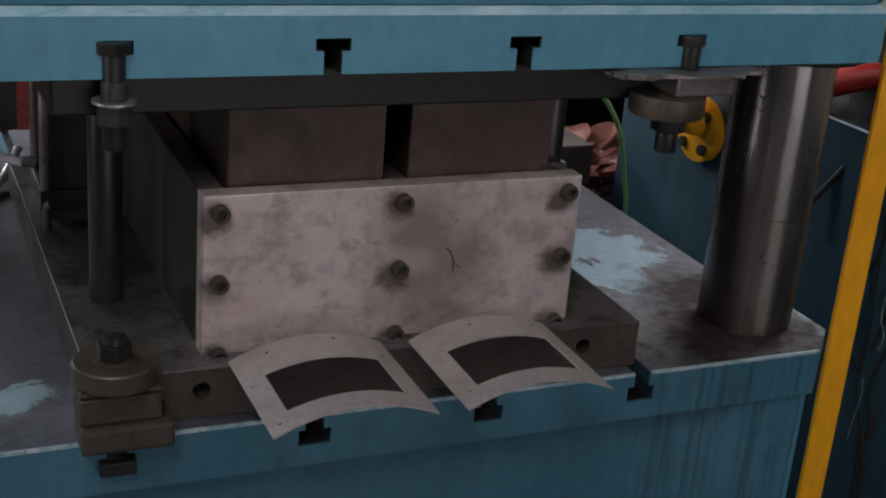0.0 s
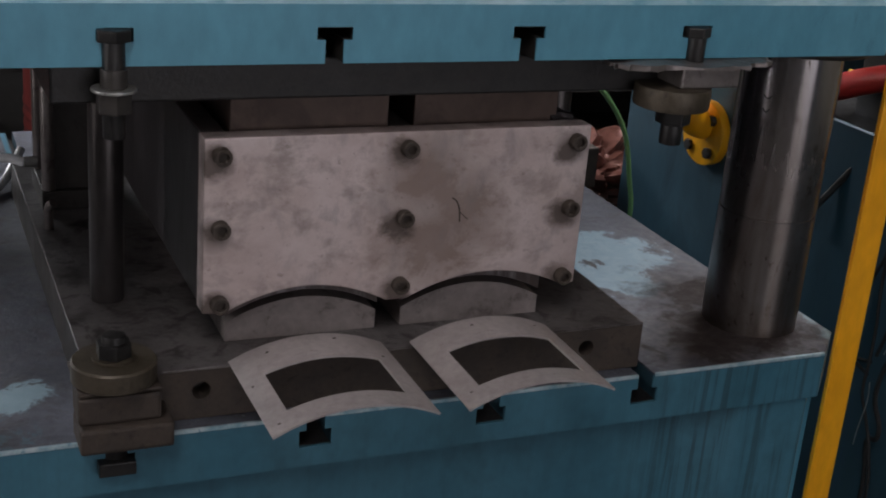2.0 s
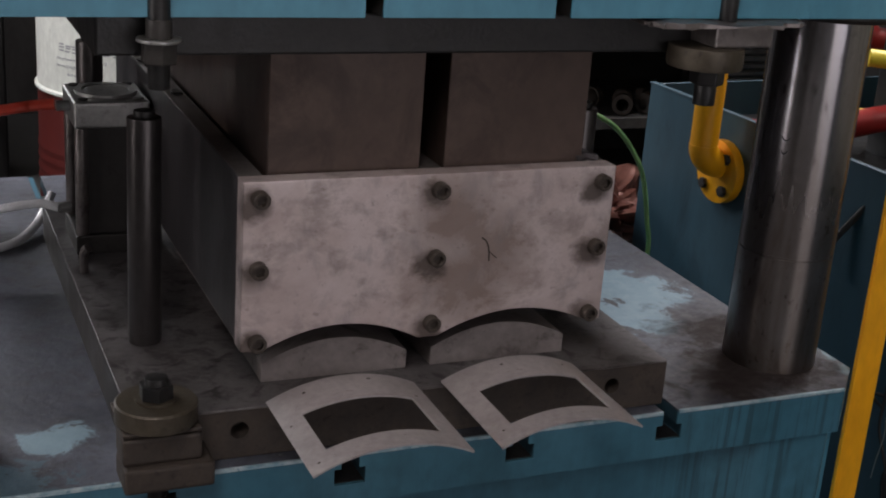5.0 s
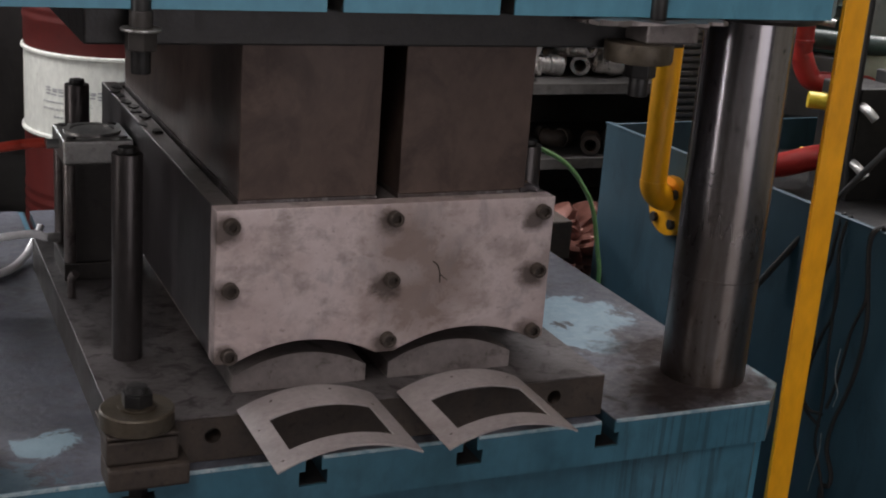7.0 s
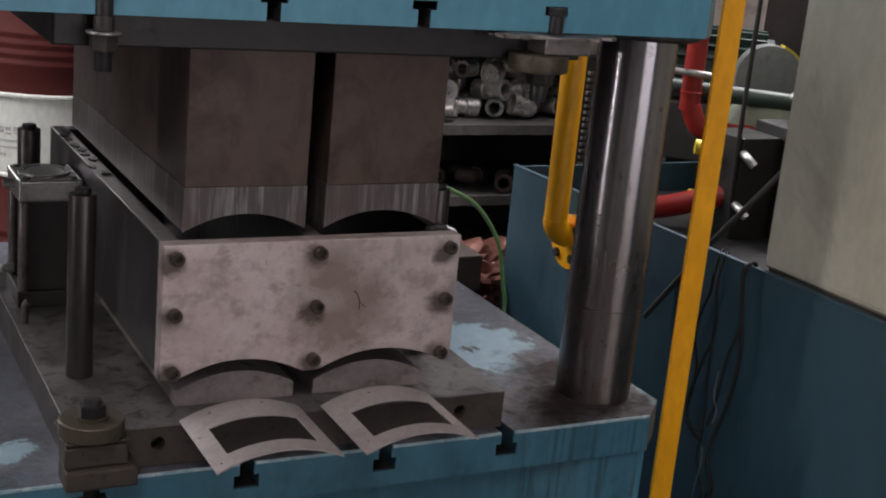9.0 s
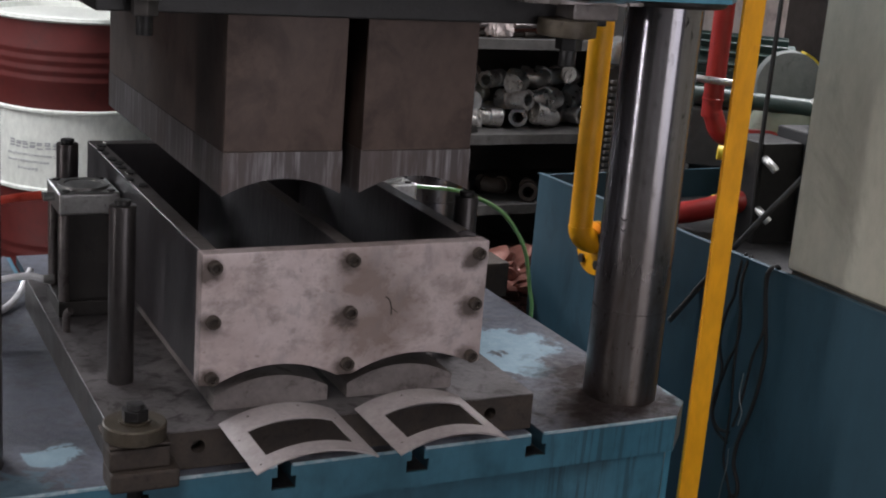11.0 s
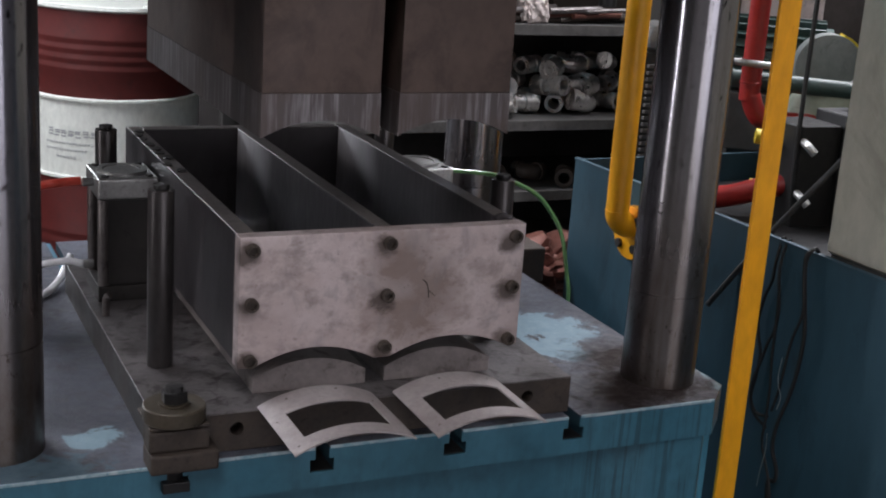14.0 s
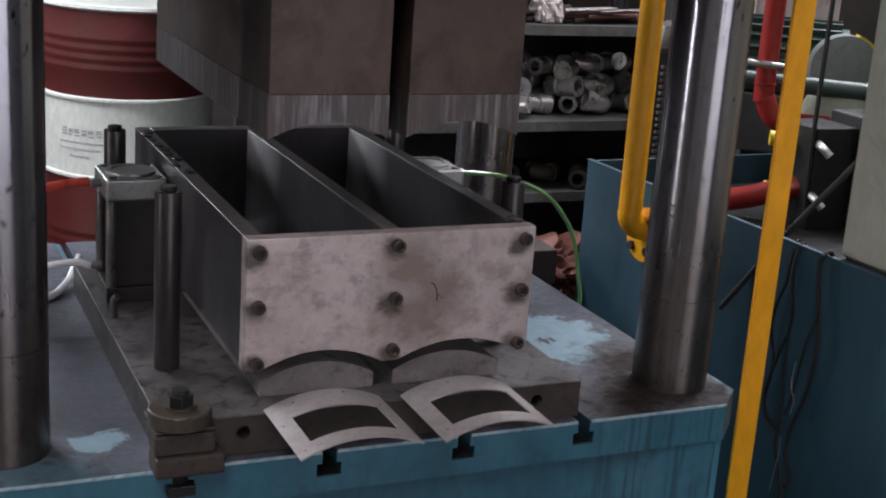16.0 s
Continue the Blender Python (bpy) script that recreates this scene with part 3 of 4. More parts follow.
for v in ch.verts:
    if v.co.z > RB + 0.05:
        v.co.x *= 0.992
        v.co.y = 0.40 + (v.co.y - 0.40) * 0.986
part("chamfer", ch, CHAMFER, slide, "pale blue chamfer along the slide's edge")
part("slide_body", bx(-0.456, 0.456, -0.0285, 0.74, RB + 0.0537, RB + 0.36, 0.004), BLUE, slide)
part("ram_rod", cyl(0.10, RB + 0.36, 2.30, (0, 0.40), 48, 0.002), CHROME, slide, "", True)
for x, y in COLS:
    part("bushing", lathe([(0.0515, RB - 0.010), (0.074, RB - 0.010), (0.078, RB - 0.006), (0.078, RB - 0.0005), (0.0515, RB - 0.0005)], 40, (x, y, 0), True),
         STEEL_DARK, slide, "dark greasy guide bushing", True)
    part("guide_sleeve", lathe([(0.0515, RB + 0.057), (0.083, RB + 0.057), (0.083, RB + 0.30), (0.0515, RB + 0.30)], 40, (x, y, 0), True), BLUE, slide, "", True)

upper = at_rest("upper_die", "dark steel upper die with two brown punches", "die")
UP = 0.901
part("die_plate", bx(-0.30, 0.30, -0.012, 0.66, UP, RB - 0.0005, 0.002), STEEL_BLACK, upper, "dark oily top plate")
SK, LOW = 0.7465, 0.697


def arch_outline(x0, x1, z_top, z_side, rise, n=20):
    """A block's front outline whose lower edge is an arch."""
    pts = [(x0, z_top), (x1, z_top), (x1, z_side)]
    c, h = (x0 + x1) / 2, (x1 - x0) / 2
    for k in range(1, n):
        u = 1 - 2 * k / n
        pts.append((c + u * h, z_side + rise * (1 - u * u)))
    return pts + [(x0, z_side)]


for x0, x1 in ((-0.152, -0.0115), (0.0115, 0.153)):
    punch = part("punch", bx(x0 + 0.0005, x1 - 0.0005, 0.0285, 0.6095, SK + 0.0002, UP, 0.0006, 1), STEEL_PUNCH, upper, "brown tool-steel punch block")
    part("skirt", upright(arch_outline(x0, x1, SK, LOW, 0.019), 0.028, 0.610), SKIRT, punch, "scored grey skirt with an arched lower edge")


def clamp_upper(x, side):
    c = at_rest("die_clamp", "steel tee bolt with washer and nut under the blue slide" if side < 0
                else "round steel washer stack bolted under a torn plate", "clamp", "die clamps")
    part("bolt_head", hexagon(0.0145 if side < 0 else 0.0135, RB + 0.019, RB + 0.0285, (x, -0.0330), 0.0015), STEEL_BLACK, c, "black tee-bolt head")
    if side < 0:
        part("bolt_shank", cyl(0.0085, RB - 0.054, RB + 0.0195, (x, -0.036), 24, 0.001), STEEL_BLACK, c, "", True)
        part("washer", cyl(0.0170, RB - 0.0180, RB - 0.0155, (x, -0.036), 36, 0.0006), ALU, c, "bright thin washer", True)
        part("nut", hexagon(0.0142, RB - 0.0345, RB - 0.0182, (x, -0.036), 0.0015), STEEL_DARK, c)
        part("spacer", cyl(0.0100, RB - 0.0154, RB - 0.001, (x, -0.036), 24, 0.001), STEEL_DARK, c, "", True)
    else:
        part("bolt_shank", cyl(0.0085, RB - 0.0045, RB + 0.020, (x, -0.036), 24, 0.001), STEEL_BLACK, c, "", True)
        rnd = random.Random(3)
        top = []
        for k in range(56):
            a = k * math.tau / 56
            top.append((x - 0.004 + 0.084 * math.copysign(abs(math.cos(a)) ** 0.5, math.cos(a)) + rnd.uniform(-0.005, 0.005),
                        -0.018 + 0.040 * math.copysign(abs(math.sin(a)) ** 0.6, math.sin(a)) + rnd.uniform(-0.004, 0.004)))
        sheet = prism(top, RB - 0.0045, RB - 0.0008)
        for v in sheet.verts:
            v.co.z += rnd.uniform(-0.0022, 0.0004)
        part("torn_plate", sheet, STEEL_MID, c, "crumpled shiny torn metal plate")
        part("block", bx(x - 0.020, x + 0.040, -0.052, 0.03, RB - 0.0235, RB - 0.0048, 0.002), STEEL_MID, c, "square steel packing block")
        part("washer", cyl(0.0345, RB - 0.0440, RB - 0.0238, (x - 0.014, -0.030), 44, 0.003), STEEL_CLAMP, c, "thick round steel washer", True)
        part("nut", hexagon(0.0160, RB - 0.059, RB - 0.0442, (x - 0.012, -0.034), 0.0015), STEEL_BLACK, c)
        part("bolt_end", cyl(0.0100, RB - 0.078, RB - 0.059, (x - 0.012, -0.034), 24, 0.001), STEEL_BLACK, c, "", True)
    return c


clamps = [clamp_upper(-0.2565, -1), clamp_upper(0.2485, 1)]

# ---------------------------------------------------------------- the lower die
DP0, DP = BED + 0.001, 0.679
lower = thing("lower_die", "dark steel lower die base with two arched cores", "die")
HOLES = (-0.183, 0.187)
part("base_plate", bx(-0.2755, 0.247, 0.004, 0.595, DP0, DP - 0.002, 0.0), STEEL_DARK, lower, "dark oily steel base plate")


def notched(x0, x1, z0, z1, holes, zc, r, upper_half, n=10):
    """Half of a face, above or below zc, with half-round notches for holes."""
    pts = [(x0, z1), (x0, zc)] if upper_half else [(x0, z0), (x0, zc)]
    sgn = 1 if upper_half else -1
    for h in holes:
        pts += [(h - r * math.cos(k * math.pi / n), zc + sgn * r * math.sin(k * math.pi / n)) for k in range(n + 1)]
    return pts + ([(x1, zc), (x1, z1)] if upper_half else [(x1, zc), (x1, z0)])


fs = upright(notched(-0.2755, 0.247, DP0, DP - 0.002, HOLES, 0.658, 0.008, True), -0.018, 0.004)
joined(fs, upright(notched(-0.2755, 0.247, DP0, DP - 0.002, HOLES, 0.658, 0.008, False), -0.018, 0.004))
part("base_front", fs, STEEL_RUST, lower, "dark brown front edge with round holes")
part("base_top", bx(-0.276, 0.2475, -0.0185, 0.5955, DP - 0.002, DP, 0.0008, 1), DUSTY, lower, "grey dusty oily top face")
for x0, x1 in ((-0.152, -0.0125), (0.0125, 0.153)):
    pts = [(x0, DP)] + [(x0 + (x1 - x0) * k / 20, 0.697 + 0.019 * (1 - (2 * k / 20 - 1) ** 2)) for k in range(21)] + [(x1, DP)]
    part("core", upright(pts, 0.0285, 0.608), CORE, lower, "grey steel core with an arched top")

# the lifting box, drawn raised
box = thing("die_box", "bolted steel die box with two open chambers", "die box")
B0, B1 = 0.7245, 0.8745
pts = [(-0.178, B1), (0.178, B1), (0.178, B0 - 0.004)]
for a, b in ((0.166, 0.008), (-0.012, -0.160)):
    for k in range(25):
        u = k / 24
        pts.append((a + (b - a) * u, B0 - 0.006 + 0.020 * (1 - (2 * u - 1) ** 2)))
pts += [(-0.178, B0 - 0.004)]
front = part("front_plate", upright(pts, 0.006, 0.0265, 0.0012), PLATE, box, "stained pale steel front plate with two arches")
part("side_wall", bx(-0.177, -0.1555, 0.0267, 0.640, B0 - 0.002, B1 - 0.001, 0.001), BOX_WALL, box)
part("side_wall", bx(0.1565, 0.177, 0.0267, 0.640, B0 - 0.002, B1 - 0.001, 0.001), REAR_PALE, box, "dark steel wall, paler towards the rear")
part("rear_wall", bx(-0.1553, 0.1563, 0.613, 0.638, B0 - 0.002, B1 - 0.0015, 0.001), BOX_WALL, box)
part("divider", bx(-0.0100, 0.0100, 0.0267, 0.6128, B0 - 0.002, B1 - 0.0012, 0.001), REAR_PALE, box, "dark steel divider, paler towards the rear")
for ext in ((-0.1765, -0.156, 0.0275, 0.639), (0.157, 0.1765, 0.0275, 0.639), (-0.0095, 0.0095, 0.0275, 0.6125), (-0.155, 0.156, 0.6135, 0.6375)):
    part("rim_face", bx(*ext, B1 - 0.0011, B1 - 0.0004, 0.0003, 1), STEEL_MID, box, "paler top edge of the box wall")
rnd = random.Random(21)
for k in range(9):
    y = 0.34 + 0.033 * k + rnd.uniform(-0.008, 0.008)
    x = -0.166 + rnd.uniform(-0.008, 0.004)
    pts = [(x + rnd.uniform(0.6, 1.1) * 0.007 * math.cos(a), y + rnd.uniform(0.6, 1.3) * 0.011 * math.sin(a)) for a in [math.tau * q / 9 for q in range(9)]]
    part("oil_clot", prism(pts, B1 - 0.0004, B1 + rnd.uniform(0.0008, 0.0025), 0.0004), STEEL_BLACK, box, "black clot of oily grit")
part("scratch", tube([(0.045, 0.0061, 0.812), (0.050, 0.0061, 0.808), (0.053, 0.0061, 0.800), (0.054, 0.0061, 0.789)], 0.0008, 6, 4), STEEL_RUST, box, "dark curved scratch")
part("scratch", tube([(0.053, 0.0061, 0.799), (0.058, 0.0061, 0.794), (0.062, 0.0061, 0.791)], 0.0005, 6, 3), STEEL_RUST, box, "dark curved scratch")


def socket_screw(x, z):
    m = Matrix.Translation((x, 0.006, z)) @ Matrix.Rotation(radians(90), 4, "X")
    r = 0.0076
    b = lathe([(0, 0.0), (r, 0.0), (r, 0.0082), (r - 0.0008, 0.009), (0.0048, 0.009), (0.0043, 0.0085), (0.0043, 0.004), (0, 0.004)], 24)
    b.transform(m)
    return b


for x in (-0.163, 0.0, 0.163):
    for z in (0.860, 0.7965, 0.733):
        zz = z - (0.004 if abs(x) > 0.1 and z < 0.74 else 0)
        part("screw", socket_screw(x * 1.005, zz), STEEL_RUST, box, "dark socket-head screw", True)
part("weld_bead", tube([(0.146, 0.030, B1), (0.158, 0.034, B1 + 0.002), (0.170, 0.030, B1)], 0.005, 8, 6), BOX_WALL, box, "lumpy weld bead", True)


# ---------------------------------------------------------------- pillars, lift cylinders, lower clamp
def pillar(x, y, z1, r=0.0155, cap=True):
    p = thing("stop_pillar", "round oily steel stop pillar on the die base", "pillar", "stop pillars")
    part("shaft", cyl(r, DP, z1, (x, y), 32, 0.0015), PILLAR, p, "", True)
    if cap:
        part("cap_screw", cyl(r * 0.62, z1, z1 + 0.006, (x, y), 20, 0.001), STEEL_BLACK, p, "black cap screw", True)
    return p


pillar(-0.234, 0.146, 0.898)
pillar(0.215, 0.146, 0.896)
pillar(-0.222, 0.555, 0.888)
pillar(0.212, 0.555, 0.888)


def lift_cylinder(x0, x1, y0, y1, z1, s):
    c = thing("lift_cylinder", "square aluminium pneumatic lift cylinder, body toned dark for shade", "cylinder", "lift cylinders")
    cx, cy = (x0 + x1) / 2, (y0 + y1) / 2
    part("foot", bx(x0, x1, y0, y1, DP, DP + 0.022, 0.002), STEEL_DARK, c)
    # Body coloured dark because that face stands in shade.
    part("body", bx(x0 + 0.012, x1 - 0.004, y0 + 0.004, y1 - 0.004, DP + 0.022, z1 - 0.03, 0.002), STEEL_DARK, c, "cylinder body toned dark for the shade on it")
    for px in (x0 + 0.008, x1 - 0.008):
        for py in (y0 + 0.008, y1 - 0.008):
            part("tie_rib", cyl(0.0075, DP + 0.022, z1 - 0.03, (px, py), 16, 0.0005), STEEL_MID, c, "", True)
    cap = part("end_cap", bx(x0, x1, y0, y1, z1 - 0.03, z1, 0.004, 3), ALU, c, "cast aluminium end cap")
    part("ring", lathe([(0.026, z1), (0.034, z1), (0.034, z1 + 0.0035), (0.026, z1 + 0.0035)], 40, (cx, cy, 0), True), ALU, cap, "raised round rim", True)
    part("disc", cyl(0.0245, z1, z1 + 0.0025, (cx, cy), 40, 0.0006), ALU, cap, "", True)
    for px in (x0 + 0.011, x1 - 0.011):
        for py in (y0 + 0.011, y1 - 0.011):
            part("cap_screw", cyl(0.0055, z1, z1 + 0.0018, (px, py), 16, 0.0004), STEEL_DARK, cap, "", True)
    ex = x0 if s < 0 else x1
    for z in (z1 - 0.012, DP + 0.045):
        part("hose_fitting", tube([(ex, cy - 0.01, z), (ex + s * 0.014, cy - 0.01, z)], 0.006, 10, straight=True), ALU, c, "", True)
    return c


lift_cylinder(-0.262, -0.1805, 0.395, 0.490, 0.852, -1)
lift_cylinder(0.1805, 0.262, 0.395, 0.490, 0.852, 1)
part_screw = thing("adjusting_screw", "small bent steel screw standing on the die base", "screw")
part("shank", tube([(-0.262, 0.34, DP - 0.001), (-0.262, 0.34, DP + 0.022), (-0.258, 0.335, DP + 0.03)], 0.005, 10, 4), STEEL_MID, part_screw, "", True)

clamp = thing("die_clamp", "brown steel strap clamp with thick washer and black bolt", "clamp", "die clamps")
CX, CY = -0.2575, -0.030
part("heel_block", bx(-0.289, -0.214, -0.060, -0.0175, BED + 0.0008, 0.654, 0.003), STEEL_RUST, clamp, "rusty brown packing block")
part("strap", bx(-0.289, -0.223, -0.052, -0.0175, 0.6545, 0.6785, 0.003), STEEL_RUST, clamp, "rusty brown clamp strap")
part("strap_tip", bx(-0.289, -0.223, -0.052, 0.012, DP + 0.0008, DP + 0.0045, 0.0015), STEEL_RUST, clamp)
part("thick_washer", lathe([(0.013, DP + 0.005), (0.0325, DP + 0.005), (0.0342, DP + 0.0065), (0.0342, DP + 0.0215), (0.0327, DP + 0.023), (0.013, DP + 0.023)], 48, (CX, CY, 0), True),
     STEEL_CLAMP, clamp, "thick turned steel washer", True)
part("thin_washer", lathe([(0.010, DP + 0.0232), (0.0175, DP + 0.0232), (0.0175, DP + 0.0256), (0.010, DP + 0.0256)], 36, (CX, CY, 0), True), STEEL_CLAMP, clamp, "", True)
part("nut", hexagon(0.0148, DP + 0.0257, DP + 0.038, (CX, CY), 0.001), STEEL_BLACK, clamp)
part("bolt", cyl(0.0098, 0.602, DP + 0.044, (CX, CY), 24, 0.0015), STEEL_BLACK, clamp, "", True)
part("tee_head", bx(CX - 0.015, CX + 0.015, -0.046, -0.016, 0.602, 0.614, 0.001), STEEL_BLACK, clamp, "black tee-bolt head in the slot")


# ---------------------------------------------------------------- the two pressed frames
def pressed_frame(m, w, l, rise, rim, rear, t, spots):
    """A cylinder segment of sheet with a window in it, open side down."""
    R = (w * w / 4 + rise * rise) / (2 * rise)
    half = math.asin(w / 2 / R)
    us = [-1 + 2 * k / 28 for k in range(29)]
    vs = [-l / 2, -l / 2 + rim, 0, l / 2 - rear, l / 2]
    b = bmesh.new()
    grid = {}
    for s in (0, 1):
        for i, u in enumerate(us):
            for j, v in enumerate(vs):
                a = u * half
                rr = R - (t if s else 0)
                grid[s, i, j] = b.verts.new((rr * math.sin(a), v, rr * math.cos(a) - R + rise))
    cells = {(i, j) for i in range(28) for j in range(4) if not (4 <= i < 24 and j in (1, 2))}
    for i, j in cells:
        b.faces.new([grid[0, i, j], grid[0, i + 1, j], grid[0, i + 1, j + 1], grid[0, i, j + 1]])
        b.faces.new([grid[1, i, j + 1], grid[1, i + 1, j + 1], grid[1, i + 1, j], grid[1, i, j]])
        for (di, dj), e in (((-1, 0), ((i, j), (i, j + 1))), ((1, 0), ((i + 1, j), (i + 1, j + 1))), ((0, -1), ((i, j), (i + 1, j))),
                            ((0, 1), ((i, j + 1), (i + 1, j + 1)))):
            if (i + di, j + dj) not in cells:
                (a, c), (d, e2) = e
                b.faces.new([grid[0, a, c], grid[0, d, e2], grid[1, d, e2], grid[1, a, c]])
    for v in [v for v in b.verts if not v.link_faces]:
        b.verts.remove(v)
    ob = thing("pressed_frame", "curved bare steel frame with a window, lying on the die base", "metal frame", "pressed frames", m=m)
    part("sheet", b, SHEET, ob, smooth=True)
    for u, v, r in spots:
        a, r = u * half, r * 0.6
        d = prism([(r * (1 + 0.3 * math.sin(3.1 * k + v * 90)) * math.cos(k * math.tau / 9), 0.7 * r * math.sin(k * math.tau / 9)) for k in range(9)], 0, 0.0003)
        d.transform(Matrix.Translation((R * math.sin(a), v, R * math.cos(a) - R + rise)) @ Matrix.Rotation(a, 4, "Y"))
        part("oil_spot", d, STEEL_RUST, ob, "small dark oil spot")
    return ob


pressed_frame(pose(-0.0921, -0.0878, 0.6850, -0.3, -1.5, 0), 0.138, 0.1373, 0.0165, 0.0253, 0.0454, 0.0018,
              ((-0.86, -0.056, 0.0022), (-0.9, 0.012, 0.0018), (-0.55, 0.054, 0.0028), (0.3, 0.058, 0.0030), (0.8, 0.03, 0.0024)))
pressed_frame(pose(0.0757, -0.0780, 0.6815, 1.4, -0.6, 1.2), 0.138, 0.1294, 0.0165, 0.0235, 0.0410, 0.0018,
              ((-0.84, -0.045, 0.0018), (-0.2, 0.052, 0.0026), (0.7, 0.05, 0.0022)))


# ---------------------------------------------------------------- tank, cabinet and pipework beside the press
tank_pose = pose(0.748, 0.860, 0, 0, 0, 2.5)
tank = thing("oil_tank", "dark blue sheet-metal oil tank on the floor", "tank", m=tank_pose)
TZ = 0.752
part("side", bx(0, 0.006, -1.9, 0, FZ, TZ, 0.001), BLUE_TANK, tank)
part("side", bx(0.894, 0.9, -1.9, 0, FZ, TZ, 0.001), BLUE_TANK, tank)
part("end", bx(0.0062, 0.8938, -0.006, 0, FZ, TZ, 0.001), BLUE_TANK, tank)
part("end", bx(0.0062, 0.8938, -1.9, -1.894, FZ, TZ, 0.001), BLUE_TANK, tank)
part("lid", bx(0.0062, 0.8938, -1.8938, -0.0062, TZ - 0.07, TZ - 0.06, 0), STEEL_BLACK, tank, "dark tank lid")
part("rim", bx(-0.002, 0.008, -1.9, 0.002, TZ, TZ + 0.003, 0.0008), BLUE_TANK, tank, "thin folded rim")

cab = thing("control_cabinet", "beige painted steel control cabinet standing on the tank", "cabinet", m=tank_pose)
part("body", bx(0.012, 0.52, -1.55, -0.692, TZ + 0.004, 2.05, 0.012, 3), BEIGE, cab)
part("plinth", bx(0.02, 0.50, -1.54, -0.70, TZ - 0.06, TZ + 0.0035, 0), RACK, cab)

rail = thing("guard_post", "flat yellow painted steel guard post", "post")
part("post", bx(0.5465, 0.5805, 0.045, 0.051, FZ + 0.006, 2.1, 0.0012), YELLOW, rail)
part("foot", bx(0.523, 0.603, 0.008, 0.088, FZ, FZ + 0.006, 0.001), YELLOW, rail)

ypipe = thing("suction_pipe", "yellow painted pipe with elbow and bolted flange", "pipe")
EX, EY, EZ = 0.706, 0.626, 0.679
part("pipe", cyl(0.0215, EZ + 0.031, 2.3, (EX, EY), 28, 0), YELLOW, ypipe, "", True)
bend = bmesh.new()
rings = []
for k in range(11):
    a = radians(9 * k)
    cx, cz, rr = EX + 0.031 - 0.031 * math.cos(a), EZ + 0.031 - 0.031 * math.sin(a), 0.0225
    rings.append([bend.verts.new((cx + rr * math.cos(q) * math.cos(a), EY + rr * math.sin(q), cz + rr * math.cos(q) * math.sin(a))) for q in [math.tau * n / 28 for n in range(28)]])
for ra, rb in zip(rings, rings[1:]):
    for n in range(28):
        bend.faces.new([ra[n], ra[(n + 1) % 28], rb[(n + 1) % 28], rb[n]])
for ring_end in (rings[0], rings[-1]):
    bend.faces.new(ring_end)
bmesh.ops.recalc_face_normals(bend, faces=bend.faces)
part("elbow", bend, YELLOW, ypipe, "welded yellow elbow", True)
fl = cyl(0.050, 0, 0.016, (0, 0), 40, 0.002)
fl.transform(Matrix.Translation((0.757, EY + 0.008, EZ - 0.016)) @ Matrix.Rotation(radians(2.5), 4, "Z") @ Matrix.Rotation(radians(-90), 4, "Y"))
flange = part("flange", fl, YELLOW, ypipe, "round yellow flange", True)
for k in range(4):
    a = math.radians(45 + 90 * k)
    bo = hexagon(0.009, 0.0, 0.008)
    bo.transform(Matrix.Translation((0.7415, EY + 0.008 + 0.036 * math.cos(a), EZ - 0.016 + 0.036 * math.sin(a))) @ Matrix.Rotation(radians(-90), 4, "Y"))
    part("flange_bolt", bo, STEEL_DARK, flange)

rp = thing("oil_pipe", "red painted pressure pipe with elbow", "pipe", "red pipes")
RX, RY = 1.035, 0.715
part("pipe", tube([(RX, RY, 2.2), (RX, RY, 1.3), (RX, RY, 0.93), (RX + 0.003, RY - 0.002, 0.90), (RX + 0.02, RY - 0.014, 0.862), (RX + 0.05, RY - 0.03, 0.857), (RX + 0.14, RY - 0.08, 0.857)], 0.0195, 20, 8), RED, rp, "", True)
part("weld_collar", lathe([(0.0198, 0), (0.0212, 0.001), (0.0212, 0.004), (0.0198, 0.005)], 20, (RX, RY, 0.925), True), RED, rp, "", True)
rp2 = thing("oil_pipe", "red painted pipe running into the valve block", "pipe", "red pipes")
part("pipe", tube([(0.80, 0.74, 0.695), (0.93, 0.63, 0.725), (0.99, 0.58, 0.752), (1.04, 0.55, 0.768)], 0.021, 20, 6), RED, rp2, "", True)
manifold = thing("valve_block", "dark hydraulic valve block with yellow-capped valves", "valve block")
MX, MY = 1.055, 0.565
part("block", bx(MX - 0.045, MX + 0.045, MY - 0.05, MY + 0.05, 0.69, 0.88, 0.003), STEEL_BLACK, manifold)
part("dark_block", bx(MX + 0.047, MX + 0.12, MY - 0.09, MY + 0.03, 0.60, 0.90, 0.003), RUBBER, manifold)
for z in (0.84, 0.745):
    part("yellow_cap", tube([(MX - 0.075, MY + 0.045, z + 0.005), (MX - 0.035, MY + 0.02, z + 0.003)], 0.014, 14, straight=True), BRASS, manifold, "yellow plastic cap", True)
    part("valve_lever", tube([(MX - 0.040, MY - 0.049, z + 0.012), (MX - 0.044, MY - 0.070, z + 0.007), (MX - 0.038, MY - 0.082, z - 0.004)], 0.0075, 10, 4), ALU, manifold, "bright metal fitting", True)
part("return_tube", tube([(MX + 0.12, MY - 0.06, 0.80), (MX + 0.2, MY - 0.12, 0.79), (MX + 0.3, MY - 0.2, 0.775)], 0.009, 10), RED, manifold, "", True)

motor = thing("pump_motor", "dark green finned electric pump motor", "motor")
MO = Matrix.Translation((1.34, 1.06, 0.93)) @ Matrix.Rotation(radians(-38), 4, "Z") @ Matrix.Scale(0.85, 4)
mb = cyl(0.085, -0.16, 0.16, (0, 0), 36, 0.004)
mb.transform(MO @ Matrix.Rotation(radians(90), 4, "Y"))
